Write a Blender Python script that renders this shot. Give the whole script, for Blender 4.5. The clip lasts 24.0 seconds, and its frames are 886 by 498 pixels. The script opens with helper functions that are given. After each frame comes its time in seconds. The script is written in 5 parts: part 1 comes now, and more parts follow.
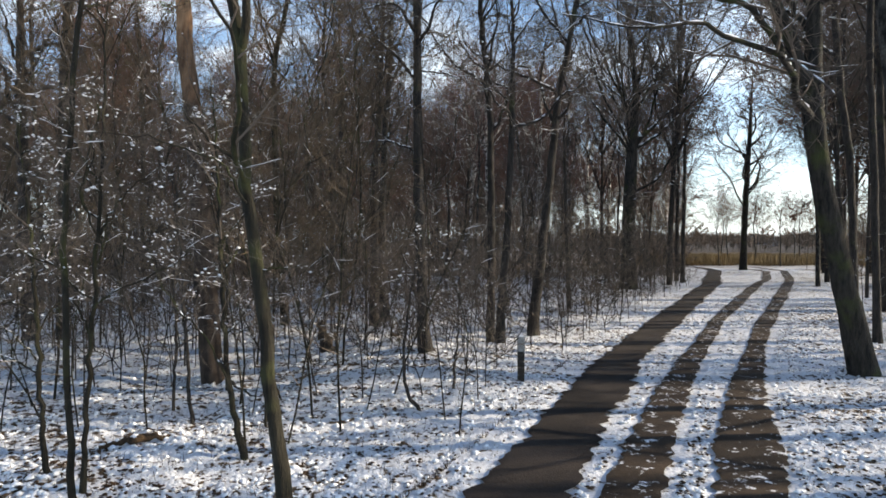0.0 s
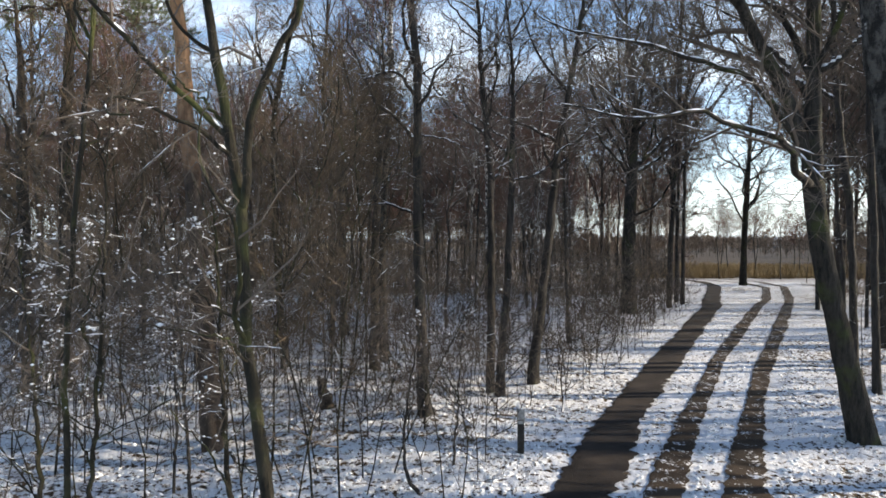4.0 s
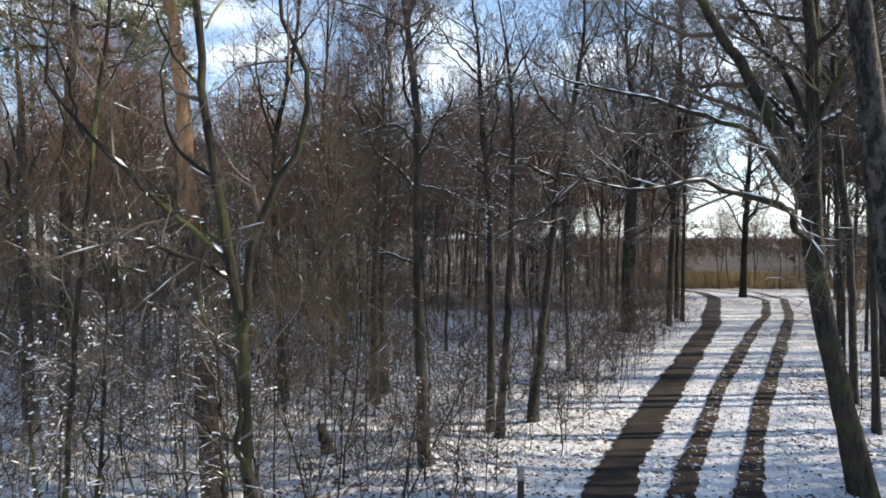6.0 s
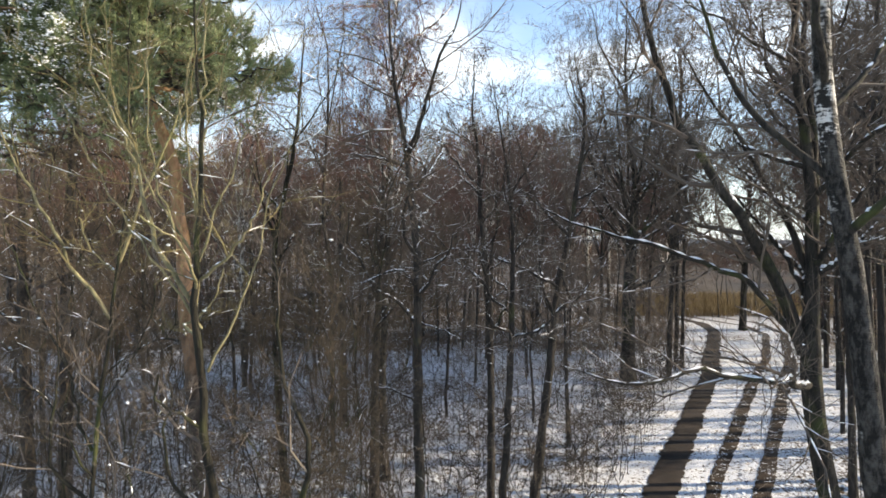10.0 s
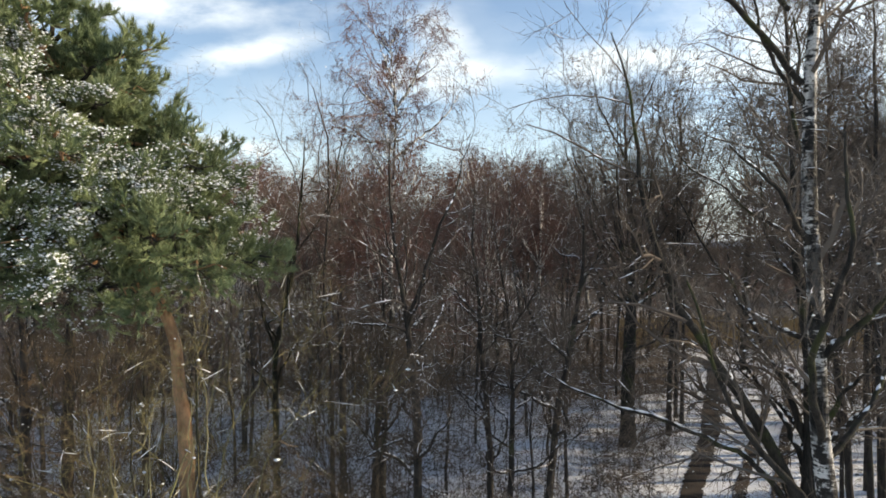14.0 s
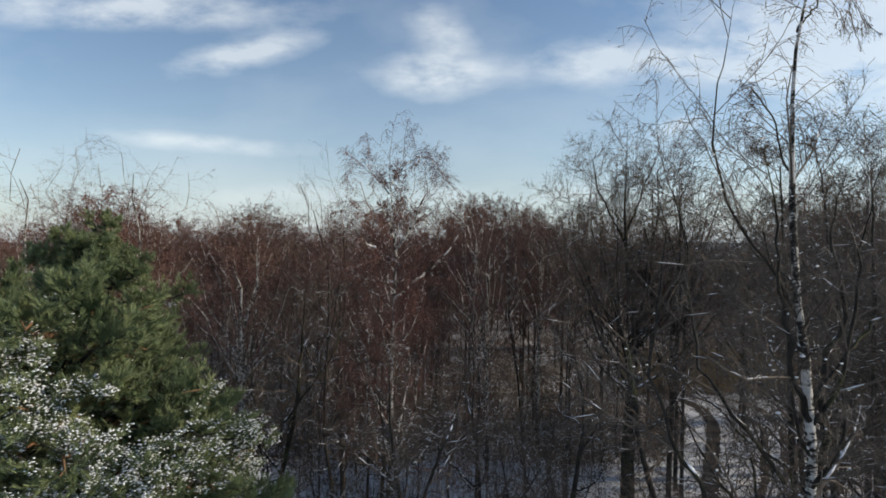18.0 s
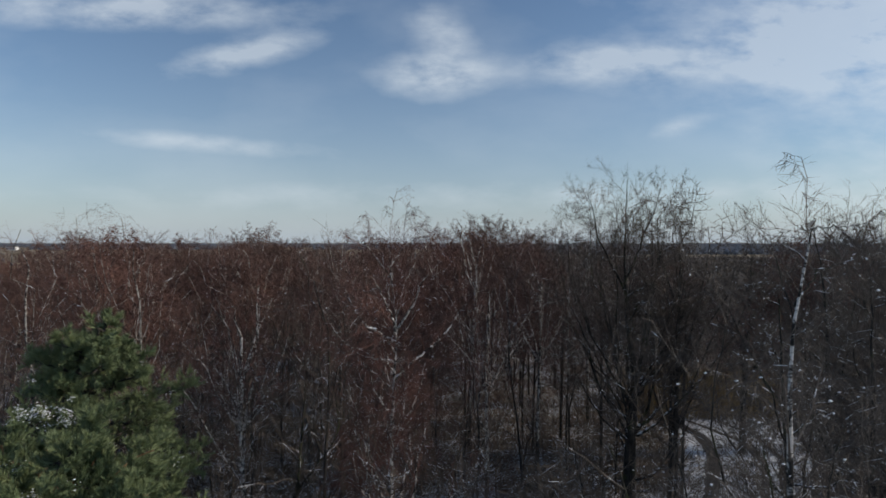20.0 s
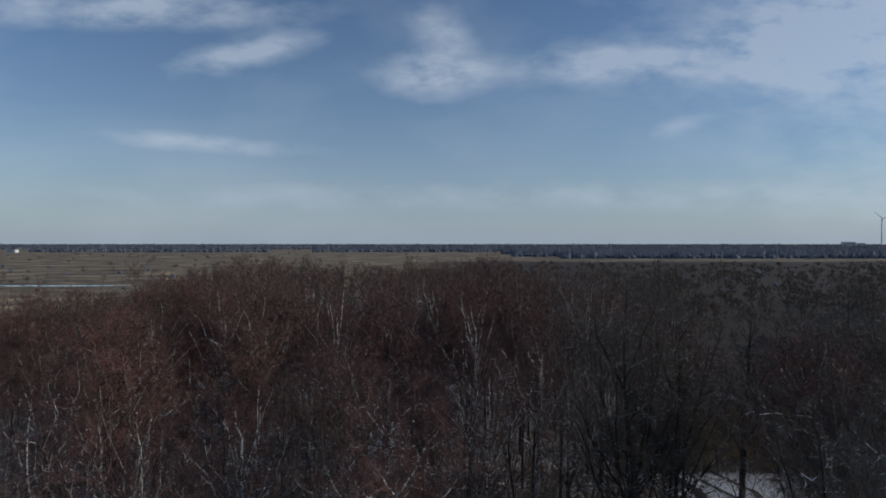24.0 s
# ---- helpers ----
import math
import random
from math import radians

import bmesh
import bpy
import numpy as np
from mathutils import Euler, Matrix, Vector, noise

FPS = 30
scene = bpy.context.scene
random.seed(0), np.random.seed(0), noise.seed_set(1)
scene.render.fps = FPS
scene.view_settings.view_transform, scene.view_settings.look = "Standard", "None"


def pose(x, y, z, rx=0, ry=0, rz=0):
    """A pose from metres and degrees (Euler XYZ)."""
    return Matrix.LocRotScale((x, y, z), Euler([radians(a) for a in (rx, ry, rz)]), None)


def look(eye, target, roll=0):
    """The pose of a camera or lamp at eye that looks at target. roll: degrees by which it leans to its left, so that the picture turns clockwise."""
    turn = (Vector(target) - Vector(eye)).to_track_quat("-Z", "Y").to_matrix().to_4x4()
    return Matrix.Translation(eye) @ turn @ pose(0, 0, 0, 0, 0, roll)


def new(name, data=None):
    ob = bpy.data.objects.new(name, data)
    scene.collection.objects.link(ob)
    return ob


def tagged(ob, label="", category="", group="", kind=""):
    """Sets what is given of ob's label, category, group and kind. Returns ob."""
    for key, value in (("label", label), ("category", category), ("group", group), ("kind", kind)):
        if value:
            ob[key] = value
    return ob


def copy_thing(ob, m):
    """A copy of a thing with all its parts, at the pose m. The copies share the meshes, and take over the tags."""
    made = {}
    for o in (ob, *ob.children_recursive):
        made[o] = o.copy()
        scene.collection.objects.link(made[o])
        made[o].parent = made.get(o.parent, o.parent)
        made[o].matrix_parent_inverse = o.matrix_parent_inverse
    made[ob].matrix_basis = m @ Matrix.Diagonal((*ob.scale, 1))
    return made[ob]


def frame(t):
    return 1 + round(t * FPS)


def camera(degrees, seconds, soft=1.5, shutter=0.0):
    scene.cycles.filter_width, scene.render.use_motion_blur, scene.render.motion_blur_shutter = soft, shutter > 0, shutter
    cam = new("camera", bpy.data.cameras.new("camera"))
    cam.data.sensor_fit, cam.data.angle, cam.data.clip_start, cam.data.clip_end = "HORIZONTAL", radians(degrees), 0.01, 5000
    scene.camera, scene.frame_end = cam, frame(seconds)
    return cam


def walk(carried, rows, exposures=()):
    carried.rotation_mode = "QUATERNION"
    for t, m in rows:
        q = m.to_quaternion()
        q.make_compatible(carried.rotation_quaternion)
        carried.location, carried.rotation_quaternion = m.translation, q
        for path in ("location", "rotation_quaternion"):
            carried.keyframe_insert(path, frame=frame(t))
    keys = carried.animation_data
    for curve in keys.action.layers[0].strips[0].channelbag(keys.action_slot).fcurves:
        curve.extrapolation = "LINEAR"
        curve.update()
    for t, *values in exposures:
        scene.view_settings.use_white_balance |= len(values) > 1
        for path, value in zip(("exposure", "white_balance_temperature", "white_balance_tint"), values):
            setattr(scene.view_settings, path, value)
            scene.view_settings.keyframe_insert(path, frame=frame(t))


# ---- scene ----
cam = camera(73.8, 24.0, soft=1.7)
# a drone that climbs straight up from 3 m to 27 m, level but for a slight tilt
HEIGHTS = ((0, 3.0), (0.5, 3.15), (1, 3.29), (1.5, 3.42), (2, 3.58), (2.5, 3.77), (3.5, 4.21), (4.5, 4.74), (5, 5.0), (5.5, 5.3),
           (6, 5.63), (6.5, 6.03), (7, 6.42), (7.5, 6.83), (8, 7.19), (8.5, 7.57), (9, 8.0), (9.5, 8.43), (10, 8.82),
           (10.5, 9.2), (12.5, 11.1), (13, 11.54), (13.5, 12.04), (14, 12.6), (14.5, 13.16), (15, 13.76), (15.5, 14.37),
           (16, 15.0), (16.5, 15.64), (17, 16.33), (17.5, 17.03), (18, 17.73), (18.5, 18.44), (19, 19.18), (21.5, 22.85),
           (22, 23.59), (22.5, 24.33), (23, 25.08), (23.5, 25.88), (24, 26.75))
walk(cam, [(t, pose(0, 0, h, 90 - 0.77, 0, 0)) for t, h in HEIGHTS],
     exposures=((0, 1.05, 7900, 10), (5, 1.22, 7800, 10), (10, 1.4, 8250, 10), (14, 0.85, 8500, 10), (17, 0.33, 7900, 10), (19, -0.14, 7350, 10), (22, -0.67, 6550, 10), (24, -0.76, 6450, 10)))

# ---- world and sun ----
SUN_TURN, SUN_RISE = 86, 21      # degrees to the right of straight ahead, degrees above the horizon
world = bpy.data.worlds.new("world")
scene.world = world
world.use_nodes = True
wn, wl = world.node_tree.nodes, world.node_tree.links
wn.clear()


def wmath(op, a, b=0.0, c=0.0):
    n = wn.new("ShaderNodeMath")
    n.operation = op
    for k, v in enumerate((a, b, c)):
        if isinstance(v, (int, float)):
            n.inputs[k].default_value = v
        else:
            wl.new(v, n.inputs[k])
    return n.outputs[0]


sky = wn.new("ShaderNodeTexSky")
sky.sky_type, sky.sun_disc = "NISHITA", False
sky.sun_elevation, sky.sun_rotation = radians(SUN_RISE), radians(SUN_TURN)
sky.air_density, sky.dust_density, sky.ozone_density = 1.0, 0.1, 3.0
coords = wn.new("ShaderNodeTexCoord")
split = wn.new("ShaderNodeSeparateXYZ")
wl.new(coords.outputs["Generated"], split.inputs[0])
ahead = wmath("MAXIMUM", wmath("ABSOLUTE", split.outputs[1]), 0.05)
su, sv = wmath("DIVIDE", split.outputs[0], ahead), wmath("DIVIDE", split.outputs[2], ahead)
flat = wn.new("ShaderNodeCombineXYZ")
wl.new(su, flat.inputs[0])
wl.new(wmath("MULTIPLY", sv, 2.2), flat.inputs[1])
puff = wn.new("ShaderNodeTexNoise")
puff.inputs["Scale"].default_value, puff.inputs["Detail"].default_value, puff.inputs["Roughness"].default_value = 9.0, 8.0, 0.58
wl.new(flat.outputs[0], puff.inputs["Vector"])
wisp = wn.new("ShaderNodeTexNoise")
wisp.inputs["Scale"].default_value, wisp.inputs["Detail"].default_value = 2.2, 5.0
wl.new(flat.outputs[0], wisp.inputs["Vector"])
cloud = 0.0
# place (right, up) of each cloud, its half width and half height, its slope and thickness
for cu, cv, cw, ch, slope, thick in ((-0.018, 0.28, 0.085, 0.036, 0.0, 1.15), (0.0, 0.355, 0.05, 0.03, -0.3, 0.7), (-0.34, 0.315, 0.12, 0.026, 0.22, 0.95), (-0.5, 0.385, 0.24, 0.028, 0.0, 0.85),
                                     (0.28, 0.30, 0.15, 0.034, 0.04, 0.9), (0.62, 0.34, 0.2, 0.075, 0.1, 0.95), (-0.4, 0.165, 0.2, 0.017, -0.08, 0.6), (0.95, 0.3, 0.4, 0.25, 0.0, 0.8),
                                     (0.39, 0.19, 0.05, 0.014, 0.3, 0.4), (0.2, 0.075, 1.0, 0.03, 0.0, 0.38), (-0.55, 0.46, 0.5, 0.05, 0.1, 0.7), (0.25, 0.5, 0.4, 0.08, 0.0, 0.6)):
    side = wmath("SUBTRACT", su, cu)
    a = wmath("POWER", wmath("DIVIDE", side, cw), 2.0)
    b = wmath("POWER", wmath("DIVIDE", wmath("SUBTRACT", wmath("SUBTRACT", sv, cv), wmath("MULTIPLY", side, slope)), ch), 2.0)
    cloud = wmath("ADD", cloud, wmath("MULTIPLY", wmath("EXPONENT", wmath("MULTIPLY", wmath("ADD", a, b), -1.0)), thick))
torn = wmath("SUBTRACT", wmath("MULTIPLY", cloud, wmath("MULTIPLY_ADD", puff.outputs[0], 3.0, -0.62)), 0.14)
thin = wmath("MULTIPLY", wmath("SUBTRACT", wisp.outputs[0], 0.46), 0.7)
veil = wmath("ADD", wmath("MINIMUM", wmath("MAXIMUM", wmath("MULTIPLY", torn, 0.72), 0.0), 0.5), wmath("MINIMUM", wmath("MAXIMUM", thin, 0.0), 0.15))
mix = wn.new("ShaderNodeMix")
mix.data_type = "RGBA"
wl.new(veil, mix.inputs["Factor"])
haze = wn.new("ShaderNodeMix")
haze.data_type = "RGBA"
wl.new(wmath("MULTIPLY", wmath("EXPONENT", wmath("MULTIPLY", wmath("ABSOLUTE", sv), -7.0)), 0.92), haze.inputs["Factor"])
cool = wn.new("ShaderNodeMix")
cool.data_type, cool.blend_type = "RGBA", "MULTIPLY"
cool.inputs["Factor"].default_value = 1.0
wl.new(sky.outputs[0], cool.inputs["A"])
cool.inputs["B"].default_value = (0.9, 0.99, 1.1, 1)
wl.new(cool.outputs["Result"], haze.inputs["A"])
haze.inputs["B"].default_value = (3.65, 4.5, 5.6, 1)      # winter haze over the moor
wl.new(haze.outputs["Result"], mix.inputs["A"])
mix.inputs["B"].default_value = (6.6, 7.6, 8.8, 1)
back = wn.new("ShaderNodeBackground")
back.inputs["Strength"].default_value = 0.13
wl.new(mix.outputs["Result"], back.inputs["Color"])
wl.new(back.outputs[0], wn.new("ShaderNodeOutputWorld").inputs["Surface"])

sun = new("sun", bpy.data.lights.new("sun", "SUN"))
sun.data.energy, sun.data.angle, sun.data.color = 3.6, radians(0.6), (1.0, 0.935, 0.84)
sa, se = radians(SUN_TURN), radians(SUN_RISE)
sun.matrix_world = look((60 * math.sin(sa) * math.cos(se), 60 * math.cos(sa) * math.cos(se), 60 * math.sin(se)), (0, 0, 0))


# ---- materials ----
class Mat:
    """A small node-tree writer."""

    def __init__(self, name, rough=0.9):
        self.m = bpy.data.materials.new(name)
        self.m.use_nodes = True
        self.t = self.m.node_tree
        self.b = self.t.nodes["Principled BSDF"]
        self.b.inputs["Roughness"].default_value = rough
        self.b.inputs["Specular IOR Level"].default_value = 0.25
        self.pos = self.node("ShaderNodeTexCoord").outputs["Object"]

    def node(self, kind):
        return self.t.nodes.new(kind)

    def link(self, a, b):
        self.t.links.new(a, b)

    def noise(self, scale, detail=4.0, rough=0.6, stretch=(1, 1, 1), geo=False):
        mp = self.node("ShaderNodeMapping")
        mp.inputs["Scale"].default_value = stretch
        self.link(self.node("ShaderNodeNewGeometry").outputs["Position"] if geo else self.pos, mp.inputs["Vector"])
        n = self.node("ShaderNodeTexNoise")
        n.inputs["Scale"].default_value, n.inputs["Detail"].default_value, n.inputs["Roughness"].default_value = scale, detail, rough
        self.link(mp.outputs[0], n.inputs["Vector"])
        return n.outputs[0]

    def ramp(self, fac, lo, hi, a=(0, 0, 0), b=(1, 1, 1)):
        r = self.node("ShaderNodeValToRGB")
        r.color_ramp.elements[0].position, r.color_ramp.elements[1].position = lo, hi
        r.color_ramp.elements[0].color, r.color_ramp.elements[1].color = (*a, 1), (*b, 1)
        self.link(fac, r.inputs[0])
        return r.outputs[0]

    def mix(self, fac, a, b):
        n = self.node("ShaderNodeMix")
        n.data_type = "RGBA"
        for key, v in (("Factor", fac), ("A", a), ("B", b)):
            if isinstance(v, tuple):
                n.inputs[key].default_value = (*v, 1)
            elif isinstance(v, float):
                n.inputs[key].default_value = v
            else:
                self.link(v, n.inputs[key])
        return n.outputs["Result"]

    def math(self, op, a, b=0.0):
        n = self.node("ShaderNodeMath")
        n.operation = op
        for k, v in enumerate((a, b)):
            if isinstance(v, (int, float)):
                n.inputs[k].default_value = v
            else:
                self.link(v, n.inputs[k])
        return n.outputs[0]

    def attr(self, name):
        n = self.node("ShaderNodeAttribute")
        n.attribute_name = name
        return n.outputs["Fac"]

    def done(self, colour, height=None, strength=0.4, distance=0.02):
        self.link(colour, self.b.inputs["Base Color"])
        if height is not None:
            bp = self.node("ShaderNodeBump")
            bp.inputs["Strength"].default_value, bp.inputs["Distance"].default_value = strength, distance
            self.link(height, bp.inputs["Height"])
            self.link(bp.outputs[0], self.b.inputs["Normal"])
        return self.m


def bark(name, dark, light, moss=None, moss_amount=0.0):
    m = Mat(name)
    ridges = m.noise(13.0, 5, 0.7, (1, 1, 0.2))
    c = m.ramp(m.math("ADD", m.math("MULTIPLY", ridges, 0.75), m.math("MULTIPLY", m.noise(2.0, 3), 0.25)), 0.38, 0.64, dark, light)
    if moss:
        patch = m.ramp(m.noise(1.3, 4, 0.6), 0.62 - moss_amount, 0.78 - moss_amount)
        c = m.mix(patch, c, moss)
    return m.done(c, ridges, 1.0, 0.05)


def birch_bark(name, rough_to, pale):
    """Birch: dark and furrowed up to a height, white with dark bands above."""
    m = Mat(name, 0.75)
    bands, blotch = m.noise(11.0, 3, 0.6, (0.8, 0.8, 3.0)), m.noise(1.6, 4, 0.62, (1.6, 1.6, 0.7))
    scars = m.noise(4.2, 5, 0.7, (1.4, 1.4, 0.9))
    c = m.ramp(m.math("ADD", m.math("MULTIPLY", bands, 0.38), m.math("MULTIPLY", scars, 0.67)), 0.505, 0.56, (0.02, 0.018, 0.016), pale)
    sep = m.node("ShaderNodeSeparateXYZ")
    m.link(m.pos, sep.inputs[0])
    high = m.math("DIVIDE", sep.outputs[2], rough_to)
    c = m.mix(m.ramp(m.math("ADD", m.math("MULTIPLY", blotch, 1.6), m.math("MULTIPLY", high, -0.62)), 0.0, 0.16), c, m.ramp(m.noise(12.0, 6, 0.72, (1, 1, 0.45)), 0.44, 0.60, (0.008, 0.007, 0.006), (0.075, 0.068, 0.06)))
    return m.done(c, m.math("ADD", bands, m.noise(12.0, 6, 0.72, (1, 1, 0.45))), 0.9, 0.04)


def pine_bark():
    """Pine: grey-brown plates below, thin orange flakes above."""
    m = Mat("pine_bark")
    plates = m.noise(7.0, 5, 0.65, (1, 1, 0.3))
    low = m.ramp(plates, 0.32, 0.68, (0.022, 0.017, 0.014), (0.085, 0.063, 0.05))
    top = m.ramp(plates, 0.32, 0.68, (0.15, 0.078, 0.042), (0.45, 0.26, 0.145))
    sep = m.node("ShaderNodeSeparateXYZ")
    m.link(m.pos, sep.inputs[0])
    c = m.mix(m.ramp(m.math("ADD", m.math("DIVIDE", sep.outputs[2], 12.0), m.math("MULTIPLY", m.noise(1.2, 3), 0.35)), 0.64, 0.86), low, top)
    return m.done(c, plates, 0.7, 0.03)


def two_tone(name, a, b, scale, rough=0.9):
    m = Mat(name, rough)
    n = m.noise(scale, 4)
    return m.done(m.ramp(n, 0.3, 0.7, a, b), n, 0.3, 0.01)


def twigs_of(name, a, b, other, scale):
    """Twigs: two tones, and each tree a little nearer to a third."""
    m = Mat(name, 0.85)
    n = m.noise(scale, 4)
    c = m.ramp(n, 0.3, 0.7, a, b)
    c = m.mix(m.math("MULTIPLY", m.node("ShaderNodeObjectInfo").outputs["Random"], 0.85), c, other)
    return m.done(c)


OAK_BARK = bark("oak_bark", (0.010, 0.009, 0.008), (0.056, 0.049, 0.041), (0.052, 0.06, 0.022), 0.09)
GREY_BARK = bark("grey_bark", (0.016, 0.014, 0.013), (0.066, 0.057, 0.05), (0.06, 0.065, 0.032), 0.05)
MOSSY_BARK = bark("mossy_bark", (0.009, 0.008, 0.006), (0.036, 0.032, 0.022), (0.056, 0.062, 0.022), 0.11)
PINE_BARK = pine_bark()
BIRCH_BARK = birch_bark("birch_bark", 9.4, (0.66, 0.63, 0.59))
PALE_BARK = birch_bark("pale_birch_bark", 3.0, (0.8, 0.75, 0.68))
WOOD_BIRCH_BARK = birch_bark("wood_birch_bark", 11.0, (0.5, 0.46, 0.41))
OAK_TWIG = twigs_of("oak_twig", (0.06, 0.05, 0.043), (0.185, 0.15, 0.122), (0.12, 0.092, 0.072), 1.2)
BIRCH_TWIG = twigs_of("birch_twig", (0.078, 0.039, 0.033), (0.225, 0.112, 0.086), (0.135, 0.088, 0.07), 0.3)
WILLOW_TWIG = two_tone("willow_twig", (0.12, 0.1, 0.048), (0.27, 0.22, 0.105), 1.0)
HAZEL_TWIG = twigs_of("hazel_twig", (0.045, 0.035, 0.026), (0.135, 0.098, 0.064), (0.11, 0.075, 0.045), 1.0)
# olive willow bark, made paler to put sunlight on the high whips
SUNLIT_WILLOW_BARK = bark("sunlit_willow_bark", (0.1, 0.088, 0.048), (0.36, 0.31, 0.17), (0.16, 0.165, 0.07), 0.04)
FAR_WOOD_TWIG = two_tone("scrub_twig", (0.09, 0.068, 0.052), (0.27, 0.195, 0.14), 0.12)
NEEDLES = two_tone("pine_needles", (0.08, 0.12, 0.06), (0.26, 0.3, 0.145), 0.9, 0.5)


def snow_material():
    m = Mat("branch_snow", 0.7)
    n = m.noise(14.0, 4)
    return m.done(m.ramp(n, 0.3, 0.7, (0.80, 0.82, 0.86), (0.9, 0.91, 0.93)), n, 0.4, 0.02)


SNOW = snow_material()


def ground_material():
    m = Mat("snowy_ground", 0.85)
    big, mid, fine = m.noise(0.16, 3), m.noise(2.4, 5, 0.62), m.noise(7.5, 4, 0.62)
    lump = m.noise(28.0, 3, 0.6)
    cover = m.math("ADD", m.math("MULTIPLY", big, 0.35), m.math("ADD", m.math("MULTIPLY", mid, 0.42), m.math("MULTIPLY", fine, 0.9)))
    cover = m.math("ADD", cover, m.math("MULTIPLY", m.attr("wood"), -0.10))
    litter = m.ramp(m.noise(36.0, 3), 0.35, 0.7, (0.025, 0.017, 0.011), (0.15, 0.095, 0.05))
    snow = m.ramp(lump, 0.3, 0.7, (0.64, 0.665, 0.71), (0.81, 0.825, 0.855))
    near = m.mix(m.ramp(cover, 0.69, 0.77), litter, snow)
    # the moor beyond the wood: dead grass, heath and thin snow
    strips = m.noise(0.016, 6, 0.68, (1, 1.7, 1))
    tuft = m.noise(0.035, 6, 0.7)
    grass = m.mix(m.attr("heath"), m.ramp(tuft, 0.35, 0.65, (0.09, 0.066, 0.045), (0.3, 0.225, 0.14)), m.ramp(tuft, 0.35, 0.65, (0.026, 0.018, 0.013), (0.075, 0.05, 0.03)))
    grass = m.mix(m.math("MULTIPLY", m.ramp(strips, 0.50, 0.66), m.math("SUBTRACT", 1.0, m.attr("heath"))), grass, (0.5, 0.37, 0.2))
    grass = m.mix(m.ramp(m.noise(0.02, 5, 0.65, (1, 2, 1)), 0.66, 0.74), grass, (0.6, 0.6, 0.62))
    c = m.mix(m.attr("moor"), near, grass)
    h = m.math("ADD", m.math("MULTIPLY", cover, 0.7), m.math("MULTIPLY", lump, 0.25))
    return m.done(c, h, 0.8, 0.12)


def track_material(name, a, b, snow_low, snow_high):
    m = Mat(name, 0.95)
    grain, mid = m.noise(30.0, 4), m.noise(3.5, 5, 0.65)
    c = m.ramp(grain, 0.3, 0.7, a, b)
    c = m.mix(m.ramp(m.noise(0.7, 4), 0.4, 0.7), c, tuple(1.5 * v for v in b))
    c = m.mix(m.ramp(m.math("ADD", m.math("MULTIPLY", mid, 0.6), m.math("MULTIPLY", m.noise(13.0, 4), 0.45)), snow_low, snow_high), c, (0.78, 0.79, 0.82))
    return m.done(c, grain, 0.6, 0.02)


GROUND = ground_material()
PATH_MAT = track_material("gritty_path", (0.011, 0.009, 0.008), (0.034, 0.026, 0.022), 0.74, 0.80)
RUT_MAT = track_material("muddy_rut", (0.010, 0.008, 0.006), (0.045, 0.03, 0.02), 0.585, 0.64)
REED = two_tone("dead_reed", (0.15, 0.11, 0.06), (0.32, 0.24, 0.13), 0.8)
# aerial haze put into the base colour of horizon woods and moor bushes
HAZED_WOOD = two_tone("hazed_wood", (0.12, 0.14, 0.17), (0.2, 0.22, 0.25), 0.02)
WATER = Mat("pond_water", 0.08).m
WATER.node_tree.nodes["Principled BSDF"].inputs["Base Color"].default_value = (0.02, 0.03, 0.045, 1)
POST_DARK = two_tone("post_dark", (0.02, 0.019, 0.018), (0.05, 0.045, 0.04), 12.0)
POST_PALE = two_tone("post_pale", (0.2, 0.2, 0.2), (0.36, 0.36, 0.35), 16.0)
ROTTEN = bark("rotten_wood", (0.03, 0.02, 0.013), (0.12, 0.075, 0.04))
PALE_PAINT = two_tone("pale_paint", (0.6, 0.6, 0.6), (0.75, 0.75, 0.74), 0.2)
ROOF_MAT = two_tone("grey_roof", (0.1, 0.1, 0.1), (0.18, 0.17, 0.17), 0.3)


# ---- geometry tools ----
def up_to(a):
    return a / np.maximum(np.linalg.norm(a, axis=-1, keepdims=True), 1e-9)


